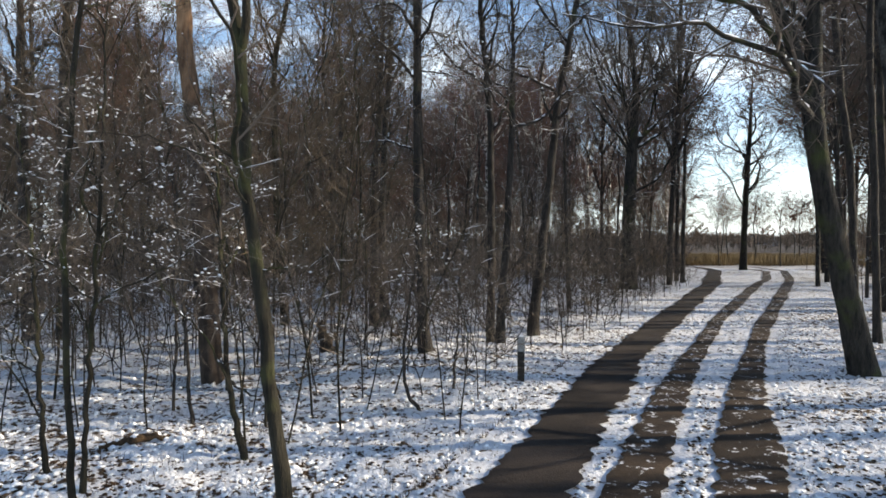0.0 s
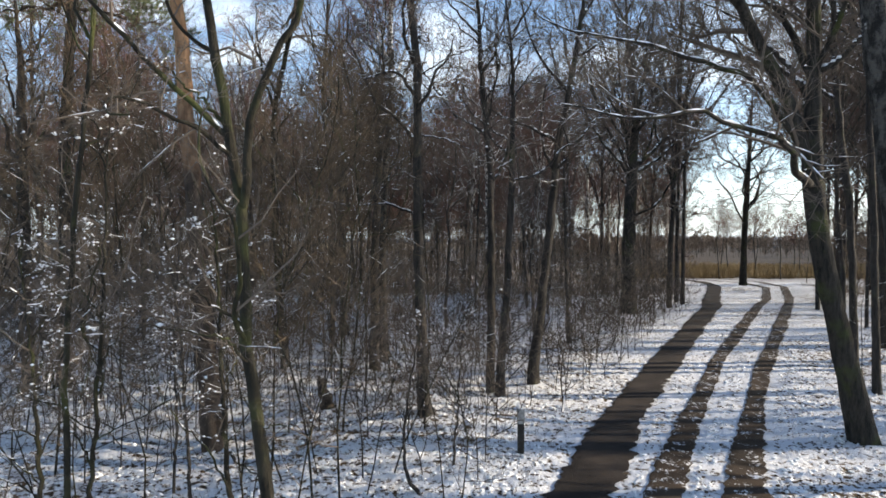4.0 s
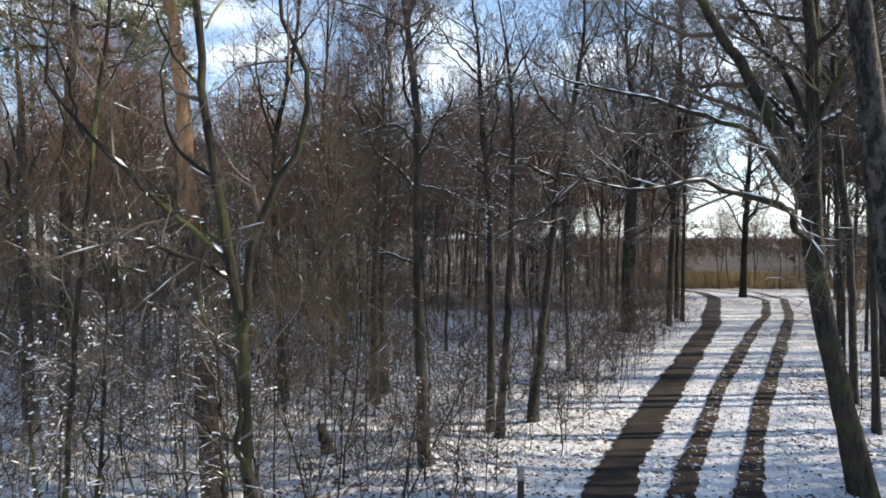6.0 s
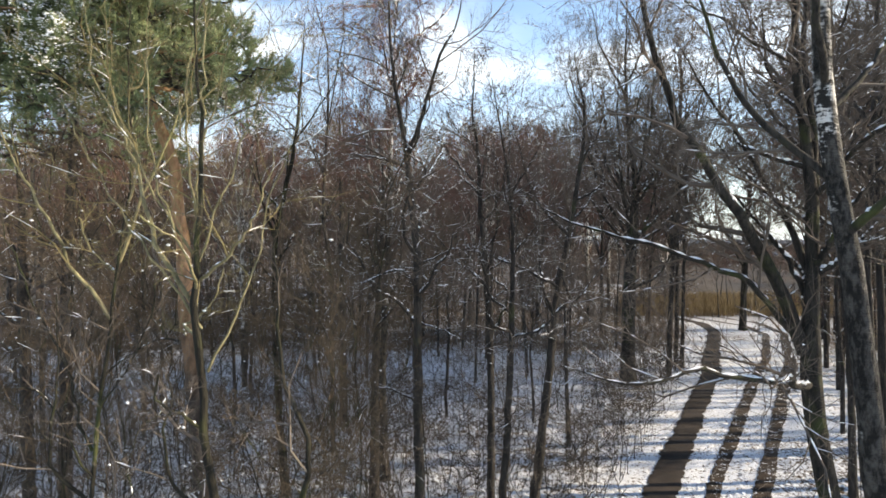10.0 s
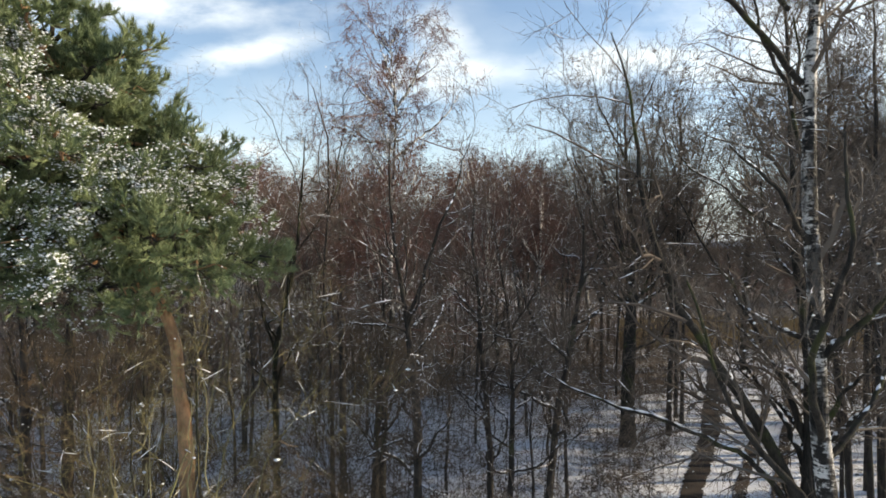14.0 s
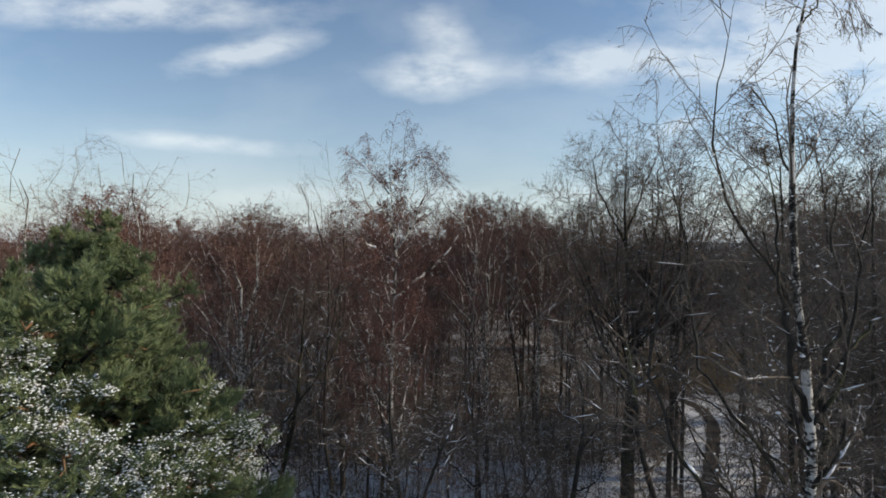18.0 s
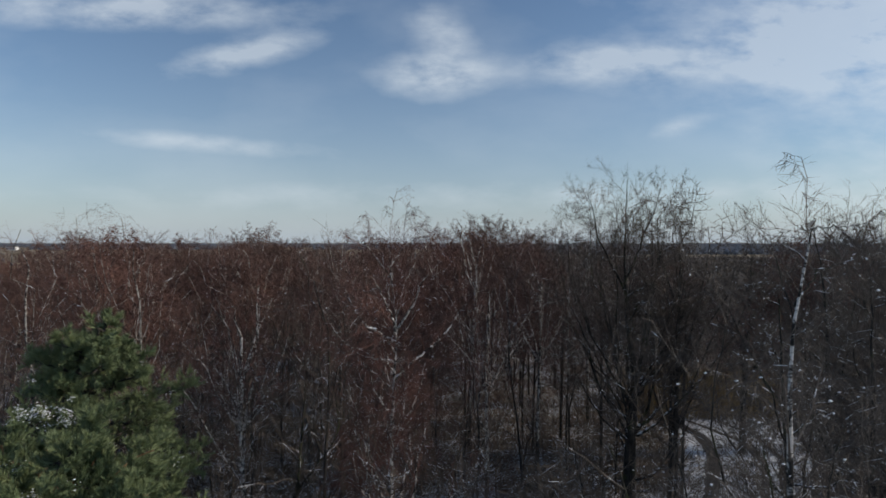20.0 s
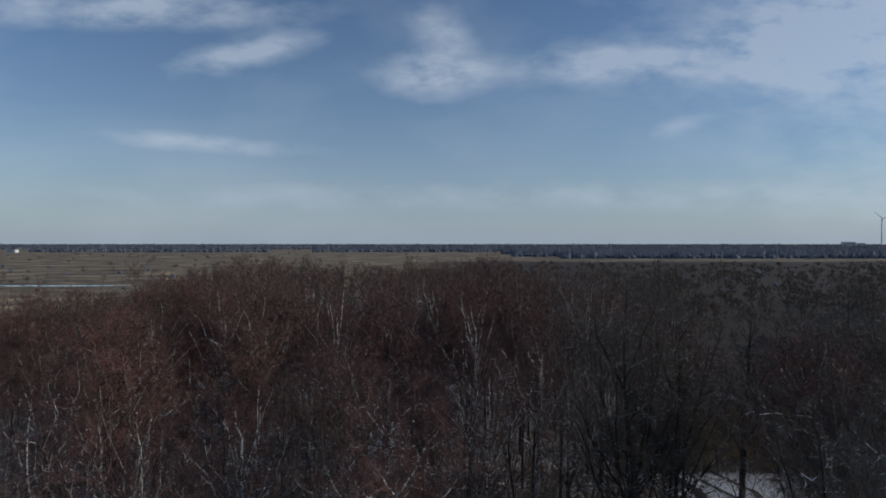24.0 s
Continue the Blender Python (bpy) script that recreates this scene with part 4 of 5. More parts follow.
tree("slim", ((-11.92, 17, 0.02), (-12.03, 17, 3.44), (-12.11, 17, 5.88), (-12.36, 17, 8.98), (-12.11, 17, 9.26), (-12.28, 17, 11.7)), (0.2, 0.17, 0.15, 0.14, 0.09, 0.03),
     [(((-12.03, 17, 7.07), (-11.46, 17, 8.7), (-10.65, 17, 9.84)), 0.05),
      (((-12.11, 17, 7.88), (-12.6, 17, 9.51), (-13.42, 17, 10.65)), 0.05)],
     "dark oak trunk deep in the thicket", 27, auto=8, auto_span=(0.4, 1.0), auto_reach=0.25, counts=(6, 6, 5))
tree("slim", ((14, 20, -0.04), (13.81, 20, 5.52), (13.52, 20, 9.35), (13.33, 20, 8.95), (13.14, 20, 12.21), (13.14, 20, 14.46), (12.99, 20, 18.76), (12.57, 20, 21.06)), (0.13, 0.12, 0.11, 0.1, 0.09, 0.08, 0.045, 0.015),
     [(((13.14, 20, 12.54), (12.1, 20.5, 14.5), (10.98, 21, 16.56), (10.01, 21.5, 18.92)), 0.08),
      (((13.18, 20, 10.82), (11.03, 19, 12.36), (9.32, 18.5, 13.96), (7.86, 18, 15.82)), 0.08),
      (((13.14, 20, 13.5), (12.57, 20, 15.99), (12.1, 20.5, 18.63), (11.59, 21, 20.99)), 0.07),
      (((13.16, 20, 11.78), (14.48, 20, 13.5), (16.02, 20.5, 16.08)), 0.07),
      (((13.14, 20, 14.46), (13.37, 19.5, 16.84), (13.39, 19, 19.28)), 0.06),
      (((13.2, 20, 9.29), (12.49, 20.5, 9.99), (11.66, 21.5, 11.1), (10.66, 22, 12.75)), 0.06)],
     "dark slender oak behind the leaning one", 28, auto=8, auto_span=(0.5, 1.0), auto_reach=0.2, counts=(8, 8, 7), twig=0.006)
tree("slim", ((12.55, 17, -0.1), (12.39, 17, 5.44), (12.23, 17, 8.7), (12.31, 17, 10.89), (12.39, 17, 12.52), (12.47, 17, 14.18), (12.39, 17, 17.91), (12.31, 17, 20.03)), (0.11, 0.1, 0.09, 0.085, 0.08, 0.07, 0.04, 0.015),
     [(((12.44, 17, 11.74), (12, 17.5, 13.39), (11.48, 18, 14.96), (10.86, 18.4, 16.95)), 0.07),
      (((12.46, 17, 12.71), (13.12, 17, 14.18), (13.94, 17, 16.3)), 0.06),
      (((12.46, 17, 10.43), (11.23, 16.6, 11.12), (9.93, 16.3, 12.24), (8.98, 16, 13.32)), 0.06)],
     "dark slender oak beside the track", 29, auto=8, auto_span=(0.5, 1.0), auto_reach=0.2, counts=(8, 8, 7), twig=0.0055)
tree("slim", ((-4.72, 28, -0.57), (-4.77, 28, 3.72), (-4.88, 28, 7.75), (-4.93, 28, 11.77), (-4.8, 28, 7.4), (-4.85, 28, 12.23), (-4.93, 28, 15.2)), (0.2, 0.17, 0.15, 0.13, 0.1, 0.07, 0.02),
     [],
     "straight grey oak deeper in the wood", 30, auto=10, auto_span=(0.45, 1.0), auto_reach=0.22, counts=(6, 5, 5), twig=0.005)
tree("slim", ((5.36, 25, 0.17), (5.24, 25, 2.93), (5.17, 25, 5.32), (5.12, 25, 7.24), (5.17, 25, 9.24)), (0.09, 0.08, 0.06, 0.04, 0.015),
     [],
     "thin sapling at the edge of the wood", 31, auto=7, auto_span=(0.3, 1.0), auto_reach=0.25, counts=(4, 4, 3), twig=0.005)
tree("slim", ((-2.67, 8, -0.13), (-2.83, 8, 0.6), (-2.92, 8, 1.08), (-2.98, 8, 1.98), (-3.02, 8, 3.21), (-3.06, 8, 4.13), (-3.13, 8, 5.12)), (0.045, 0.038, 0.034, 0.03, 0.024, 0.016, 0.006),
     [(((-2.92, 8, 1.08), (-3.17, 7.8, 1.78), (-3.52, 7.6, 2.32), (-3.79, 7.4, 3.05)), 0.018),
      (((-2.96, 8, 1.67), (-2.62, 8.2, 2.27), (-2.45, 8.4, 2.9)), 0.012)],
     "leaning young stem with a moss-green foot", 51, auto=7, auto_span=(0.35, 1.0), auto_reach=0.22, counts=(5, 5, 4), snow=0.35, clump=0.08, bark_mat=MOSSY_BARK, twig=0.0025, name='sapling')
tree("slim", ((-4.08, 6.6, -0.18), (-4.01, 6.6, 0.89), (-3.96, 6.6, 1.65), (-3.87, 6.6, 3.04), (-3.78, 6.6, 4.12), (-3.76, 6.6, 5.07), (-3.72, 6.6, 5.8)), (0.03, 0.027, 0.025, 0.022, 0.019, 0.014, 0.005),
     [(((-3.94, 6.6, 1.91), (-4.2, 6.5, 2.55), (-4.49, 6.3, 2.92)), 0.014),
      (((-3.87, 6.6, 3.04), (-3.5, 6.6, 3.61), (-3.11, 6.7, 3.88)), 0.014),
      (((-3.82, 6.6, 3.61), (-4.07, 6.4, 4.15), (-4.36, 6.2, 4.41)), 0.014)],
     "thin sapling with mossy green bark", 52, auto=9, auto_span=(0.3, 1.0), auto_reach=0.28, counts=(5, 5, 5), snow=0.4, clump=0.06, bark_mat=MOSSY_BARK, twig=0.0022, name='sapling')
tree("slim", ((-4.72, 7, -0.17), (-4.77, 7, 0.77), (-4.81, 7, 1.57), (-4.84, 7, 2.38), (-4.92, 7, 3.32), (-5.06, 7, 4.52)), (0.03, 0.028, 0.026, 0.022, 0.016, 0.006),
     [(((-4.81, 7, 1.57), (-4.98, 6.8, 1.94), (-5.21, 6.6, 2.16)), 0.012),
      (((-4.85, 7, 2.51), (-4.39, 6.8, 3.18), (-3.94, 6.6, 3.61)), 0.012)],
     "thin sapling with mossy green bark", 53, auto=9, auto_span=(0.3, 1.0), auto_reach=0.3, counts=(5, 5, 5), snow=0.4, clump=0.06, bark_mat=MOSSY_BARK, twig=0.0022, name='sapling')
tree("slim", ((-0.35, 10.2, -0.04), (-0.61, 10.2, 0.33), (-0.68, 10.2, 0.72), (-0.66, 10.2, 1.31), (-0.59, 10.2, 1.9), (-0.45, 10.2, 2.68), (-0.38, 10.2, 3.46)), (0.03, 0.028, 0.025, 0.02, 0.016, 0.012, 0.004),
     [(((-0.66, 10.2, 1.31), (-0.92, 10.2, 1.9), (-1.11, 10.2, 2.48)), 0.008)],
     "crooked sapling with a bowed foot", 54, auto=6, auto_span=(0.3, 1.0), auto_reach=0.25, counts=(4, 4, 4), snow=0.3, clump=0.06, twig=0.003, name='sapling')
tree("slim", ((0.17, 11.3, 0.05), (0.24, 11.3, 0.69), (0.3, 11.3, 1.56), (0.34, 11.3, 2.43), (0.5, 11.3, 3.29)), (0.022, 0.02, 0.016, 0.012, 0.004),
     [(((0.24, 11.3, 0.69), (0.52, 11.3, 1.34), (0.61, 11.3, 1.99)), 0.008)],
     "slim sapling forked near the ground", 55, auto=6, auto_span=(0.3, 1.0), auto_reach=0.25, counts=(4, 4, 4), snow=0.3, clump=0.06, twig=0.003, name='sapling')
tree("slim", ((-3.94, 9.3, -0.04), (-4.01, 9.3, 0.39), (-4.04, 9.3, 1.1), (-4.08, 9.3, 1.99), (-4.15, 9.3, 2.97), (-4.31, 9.3, 4.13)), (0.028, 0.026, 0.023, 0.02, 0.014, 0.005),
     [],
     "straight thin sapling on snowy ground", 56, auto=7, auto_span=(0.3, 1.0), auto_reach=0.25, counts=(4, 5, 4), snow=0.3, clump=0.08, twig=0.0025, name='sapling')
tree("slim", ((-4.82, 10.5, 0.35), (-4.75, 10.5, 1.26), (-4.79, 10.5, 2.27), (-4.75, 10.5, 3.47), (-4.67, 10.5, 4.78)), (0.026, 0.024, 0.02, 0.014, 0.005),
     [],
     "straight thin sapling on snowy ground", 57, auto=7, auto_span=(0.3, 1.0), auto_reach=0.25, counts=(4, 5, 4), snow=0.3, clump=0.08, twig=0.0025, name='sapling')
# ---- end of single trees ----


# the pine: bare orange stem, crown of needle tufts weighed down with snow
def tufts(geo, C, D, rng, needles=13, length=0.13):
    """Bunches of needles at C pointing along D."""
    count = len(C)
    side = rng.normal(size=(count, needles, 3))
    d = up_to(D[:, None] * 0.9 + up_to(side) * rng.uniform(0.5, 1.0, (count, needles, 1)))
    tip = C[:, None] + d * length * rng.uniform(0.7, 1.25, (count, needles, 1))
    w = up_to(np.cross(d, rng.normal(size=d.shape))) * 0.0085
    root = C[:, None] - D[:, None] * rng.uniform(0, 0.1, (count, needles, 1))
    v = np.stack([root + w, root - w, tip], 2)
    geo.add(v, (np.array([[0, 1, 2]]) + 3 * np.arange(count * needles)[:, None]))


def pine(trunk, radii, tiers, label, seed, load=0.5, bark_mat=PINE_BARK):
    """tiers: a bough's heights from and to, how many, mean direction in degrees, how far round, reach, rise."""
    r = np.random.default_rng(seed)
    base = Vector(trunk[0])
    base.z = float(land(base.x, base.y))
    top = thing("pine_tree", label, "tree", at=base)
    shift = np.array(base)
    P, R = resample(np.array(trunk) - shift, radii, 34, r, 0.02)
    P[0, 2] = -0.08
    part("trunk", Geo().tubes(P[None], R[None], 12, 0.03), bark_mat, top)
    paths, widths = [], []
    for z0, z1, count, way, swing, out, rise in tiers:
        for n in range(count):
            z = z0 + (z1 - z0) * (n + r.random()) / count
            i = int(np.argmin(np.abs(P[:, 2] + shift[2] - z)))
            a = radians(way + swing * ((n * 0.618) % 1 * 2 - 1) + r.normal(0, 8))
            reach = out * r.uniform(0.75, 1.1)
            d = np.array([math.cos(a), math.sin(a), 0])
            q = [P[i] + d * reach * f + (0, 0, rise * reach * g) for f, g in ((0, 0), (0.35, 0.3), (0.7, 0.55), (1, 1))]
            b, br = resample(q, (0.06, 0.035, 0.012), 12, r, 0.06)
            part("bough", Geo().tubes(b[None], br[None], 6), bark_mat if n % 2 else GREY_BARK, top)
            paths.append(b), widths.append(br)
    L, LR = np.array(paths), np.array(widths)
    P2, R2 = grow(L, LR, r, 12, (0.3, 1.0), 55, 0.34, 0.45, 6, 0.14, 0.14, 0.5, 0.4, 0.006, 1.3)
    P3, R3 = grow(P2, R2, r, 8, (0.2, 1.0), 52, 0.5, 0.3, 4, 0.13, 0.22, 0.6, 0.5, 0.004, 0.5)
    part("branchwork", Geo().tubes(P2, R2, 3).spikes(P3, R3[:, 0], r), GREY_BARK, top)["kind"] = "stuff"
    g = Geo()
    for Q, picks in ((P3, (1, 2, 3)), (P2, (3, 4, 5))):
        for k in picks:
            tufts(g, Q[:, k], up_to(up_to(Q[:, k] - Q[:, k - 1]) + np.array([0, 0, 0.35])), r, 12, 0.12)
    part("foliage", g, NEEDLES, top, "green needle tufts", False)["kind"] = "stuff"
    white = Geo()
    ends = np.concatenate([P3[:, 3], P3[:, 2], P2[:, 4]])
    # snow lies in drifts on some boughs and is shaken off others; the crown's top is bare
    field = np.array([noise.noise(Vector(e + shift) * 0.55) + 0.5 * noise.noise(Vector(e + shift) * 2.2) for e in ends])
    field -= np.clip((ends[:, 2] + shift[2] - 14.5) / 2.5, 0, 1) * 0.35
    field += 0.3 * ((ends[:, 1] + shift[1] > 12.6) & (ends[:, 1] + shift[1] < 15.6))
    ends = ends[(field > 0.48 - 0.3 * load) & (r.random(len(ends)) < 0.85)]
    ends = np.repeat(ends, 7, axis=0) + r.normal(0, 0.075, (7 * len(ends), 3)) * np.array([1, 1, 0.5])
    white.lumps(ends + np.array([0, 0, 0.03]), np.array([[0.032, 0.032, 0.015]]) * r.uniform(0.35, 1.1, (len(ends), 1)), r)
    part("needle_snow", white, SNOW, top, "clumps of white snow on the needles")["kind"] = "stuff"
    return top


pine(((-5.0, 12.8, 0.2), (-5.25, 12.8, 3.5), (-5.6, 12.8, 8), (-5.75, 12.7, 10.6), (-6.4, 12.3, 12.3), (-7.0, 11.7, 13.8), (-7.5, 11.3, 15.0), (-7.5, 11.0, 15.9), (-7.3, 10.9, 16.3)),
     (0.24, 0.225, 0.19, 0.18, 0.15, 0.12, 0.09, 0.055, 0.015),
     ((11.6, 12.6, 8, -80, 55, 3.1, -0.03), (11.9, 13.2, 11, 50, 60, 2.9, 0.02), (12.0, 13.6, 9, 190, 70, 3.0, 0.02), (12.8, 14.2, 11, -70, 70, 2.7, 0.02),
      (13.2, 14.4, 9, 60, 55, 2.6, 0.06), (13.8, 14.8, 13, 0, 180, 2.4, 0.06), (14.6, 15.4, 12, 0, 180, 2.2, 0.1), (15.1, 15.9, 11, 0, 180, 1.9, 0.35), (15.8, 16.3, 7, 0, 180, 1.0, 0.8)),
     "Scots pine with bare orange stem and snow-laden crown", 41, 0.4)
pine(((-11.4, 17.7, 0.2), (-11.3, 17.7, 8), (-10.7, 17.4, 14), (-10.15, 17.1, 17.8)), (0.2, 0.17, 0.12, 0.02),
     ((11.2, 13.0, 9, 0, 180, 3.6, -0.02), (13.0, 14.6, 12, 0, 180, 3.3, 0.05), (14.6, 16.0, 12, 0, 180, 2.6, 0.15), (16.0, 17.0, 10, 0, 180, 1.6, 0.4), (16.8, 17.7, 7, 0, 180, 0.75, 0.8)),
     "second Scots pine with a full green crown behind the first", 42, 0.05, GREY_BARK)

# ---- the wood behind: repeated trees ----
rw = np.random.default_rng(77)


def plain_tree(kind, seed, height, radius, counts, limbs=9, twig=0.006, snow=0.2, bend=0.35, crown=0.4, far=1, spread=0.26, dome=0.0, low=0):
    """Geometry of a tree at the origin: trunk, crown, snow."""
    r = np.random.default_rng(seed)
    k = KINDS[kind]
    n = (14, 12, 7)[far]
    z = np.linspace(-0.1, height, n)
    sway = np.cumsum(r.normal(0, bend / 4, (n, 2)), axis=0) * np.linspace(0, 1, n)[:, None]
    P = np.stack([sway[:, 0], sway[:, 1], z], 1)
    R = radius * np.linspace(1, 0.08, n) ** 0.8
    L, LR = grow(P[None], R[None], r, limbs, (crown, 1.0), k["angle"], spread, 0.3 if far == 2 else 0.5, 7, k["wander"] * 0.8, k["lift"], 0.5, 0.25, 0.012)
    if dome:
        # limbs that end on a rounded outline, as seen from above
        m = len(L)
        up = 1 - 1.25 * (np.arange(m) + 0.5) / m
        a = np.arange(m) * 2.4 + r.uniform(0, 6.28) + r.normal(0, 0.3, m)
        flat = np.sqrt(np.maximum(1 - up * up, 0.0))
        wide = dome * height * r.uniform(0.75, 1.15, m)
        end = np.stack([wide * flat * np.cos(a), wide * flat * np.sin(a), height * (0.73 + 0.25 * up * r.uniform(0.85, 1.05, m))], 1)
        foot = P[np.clip(((0.44 + 0.28 * (up + 0.25) / 1.25 + r.normal(0, 0.04, m)) * (n - 1)).astype(int), 2, n - 2)]
        knee = foot * 0.45 + end * 0.55 + np.array([0, 0, 0.05 * height])
        knee[:, :2] = foot[:, :2] * 0.35 + end[:, :2] * 0.65
        q = np.linspace(0, 1, 7)[None, :, None]
        L = foot[:, None] * (1 - q) ** 2 + 2 * q * (1 - q) * knee[:, None] + q * q * end[:, None]
        L[:, 1:] += r.normal(0, 0.014 * height, (m, 6, 3))
        LR = np.maximum(radius * (0.24 if far < 2 else 0.4) * np.linspace(1, 0.25, 7)[None] * r.uniform(0.7, 1.2, (m, 1)), 0.012)
        P[-3:, 2] = height * np.array([0.8, 0.86, 0.9])
    if low:
        # crooked side boughs below the crown
        Q, QR = grow(P[None], R[None], r, low, (0.22, 0.72), 72, 0.17, 0.2, 7, 0.34, 0.03, 0.32, 0.3, 0.009, 3.4)
        L, LR = np.concatenate([L, Q]), np.concatenate([LR, QR])
    stem = Geo().tubes(P[None], R[None], 7 - far)
    if far < 2:
        stem.tubes(L, LR, 5 - far)
    else:
        stem.tubes(L[:, ::2], LR[:, ::2], 3)
    white = Geo()
    if snow:
        snow_along(white, L, LR, r, snow * 1.5, 0.8)
    lead = np.linspace(n // 2, n - 1, 7).astype(int)
    L2, LR2 = np.concatenate([L, P[None, lead]]), np.concatenate([LR, R[None, lead]])
    return stem, crown_of(L2, LR2, kind, r, counts, snow, (0.55, 0.5, 0.75) if far < 2 else (0.4, 0.45, 0.7), clump=snow * 0.08, twig=twig, far=far, snow_geo=white), white


def plant(kind, variants, spots, name, labels, group):
    """Copies of a few built trees at many spots."""
    made = []
    for n, (stem, twigs, white) in enumerate(variants):
        top = thing(name, labels[n % len(labels)], "tree", group)
        part("trunk", stem, KINDS[kind]["bark"], top)
        part("crown", twigs, KINDS[kind]["twig"], top, smooth=False)["kind"] = "stuff"
        if white.n:
            part("branch_snow", white, SNOW, top, "white snow lying along the branches")["kind"] = "stuff"
        made.append(top)
    for n, (x, y, turn, size) in enumerate(spots):
        m = Matrix.LocRotScale((x, y, float(land(x, y))), Euler((0, 0, turn)), (size, size, size * rw.uniform(0.92, 1.08)))
        if n < len(made):
            made[n].matrix_basis = m
        else:
            c = copy_thing(made[n % len(made)], m)
            c.matrix_basis = m
    return made


FIXED = [(o.location.x, o.location.y) for o in bpy.data.objects if o.parent is None and o.get("category") == "tree"]
taken = list(FIXED)


def spots(count, box, gap, test, tries=60):
    out = []
    for _ in range(count * tries):
        if len(out) >= count:
            break
        x, y = rw.uniform(box[0], box[1]), rw.uniform(box[2], box[3])
        if test(x, y) and all((x - a) ** 2 + (y - b) ** 2 > gap * gap for a, b in taken):
            taken.append((x, y))
            out.append((x, y, rw.uniform(0, 6.28), rw.uniform(0.85, 1.15)))
    return out


def off_track(x, y, left=1.6, right=2.0):
    return (x < path_x(y) - 0.6 - left or x > rut_x(y, 1) + 0.5 + right) and wood_edge(x, y)


# left and ahead, 20 to 48 m: oaks and birches
mid_birch = [plain_tree("woodbirch", 300 + n, 16.5 + 1.6 * n, 0.1, (5, 5, 6), 13, 0.003, 0.2, 0.9, 0.35, 1, 0.24, 0.2, 9) for n in range(4)]
mid_slim = [plain_tree("slim", 310 + n, 12.5 + 1.3 * n, 0.1, (5, 5, 6), 10, 0.003, 0.8, 1.2, 0.3, 1, 0.28, 0.21, 12) for n in range(5)]
in_view = lambda x, y: off_track(x, y) and abs(x) < 0.85 * y + 3
plant("woodbirch", mid_birch, spots(20, (-40, 22, 24, 48), 3.4, lambda x, y: in_view(x, y) and x < 0.3 * y), "birch_tree",
      ("birch with thin reddish twigs among the oaks", "tall pale-stemmed birch in the wood", "birch with a weeping reddish crown"), "birches in the wood")
plant("slim", mid_slim, spots(16, (-40, 26, 21, 50), 3.2, lambda x, y: in_view(x, y) and not 0.02 * y < x < 0.36 * y or rw.random() < 0.002), "young_oak_tree",
      ("slender bare oak in the wood", "young oak with snow on its boughs", "thin crooked bare oak among birches", "upright young oak with bare twigs"), "young oaks in the wood")
low_oak = [plain_tree("slim", 350 + n, 8.5 + 1.2 * n, 0.085, (5, 6, 6), 12, 0.0042, 0.8, 1.4, 0.25, 1, 0.3, 0.27, 10) for n in range(4)]
plant("slim", low_oak, spots(16, (-34, 20, 26, 46), 3.0, lambda x, y: in_view(x, y) and x < 0.42 * y), "young_oak_tree",
      ("low crooked oak with snow on its spreading boughs", "scraggy bare oak under the taller trees"), "young oaks in the wood")
plant("woodbirch", [plain_tree("woodbirch", 306, 10.0, 0.08, (5, 5, 6), 12, 0.007, 0.1, 0.7, 0.3, 1, 0.24, 0.2)], spots(9, (29, 54, 63, 88), 4.0, lambda x, y: 0.45 * y < x < 0.63 * y and x > rut_x(y, 1) - 2), "birch_tree",
      ("slight young birch at the edge of the reeds",), "birches by the reeds")
# right of the track, partly out of view, between the drone and the sun
tall = [plain_tree("slim", 330 + n, 18.0 + 1.2 * n, 0.17, (6, 6, 7), 14, 0.005, 0.25, 0.5, 0.35, 1, 0.26, 0.24) for n in range(3)]
plant("slim", tall, spots(34, (12, 46, 15, 60), 2.7, lambda x, y: rut_x(y, 1) + 2.4 < x < 0.85 * y + 4 and not 0.42 * y < x < 0.6 * y - (y < 45) * 4),
      "roadside_oak_tree", ("tall bare oak on the far side of the track",), "oaks across the track")
shade = [plain_tree("slim", 336 + n, 11.5 + 1.3 * n, 0.15, (5, 5, 6), 12, 0.014, 0.0, 0.5, 0.14, 2, 0.36) for n in range(3)]
plant("slim", shade, spots(70, (9, 58, -14, 46), 2.7, lambda x, y: x > rut_x(y, 1) + 3.2 and x > 0.8 * y + 1), "roadside_oak_tree", ("bare oak in the wood across the track",), "oaks across the track")
# thicket of tall hazel-like brush left of the drone
KINDS["hazel"] = dict(bark=MOSSY_BARK, twig=HAZEL_TWIG, angle=42, lift=0.07, wander=0.2, droop=0.02)
brush = [plain_tree("hazel", 340 + n, 6.4 + 1.0 * n, 0.026, (7, 7, 6), 12, 0.0036, 0.12, 1.3, 0.15, 1, 0.36) for n in range(5)]
plant("hazel", brush, spots(24, (-16, 1, 9.5, 22), 1.7, lambda x, y: off_track(x, y) and x < -0.16 * y + 0.4 and abs(x) < 0.8 * y + 1), "hazel_tree",
      ("tall thin hazel with fine brownish twigs",), "hazels in the thicket")


KINDS["faroak"] = dict(bark=GREY_BARK, twig=OAK_TWIG, angle=62, lift=0.12, wander=0.3, droop=0.0)


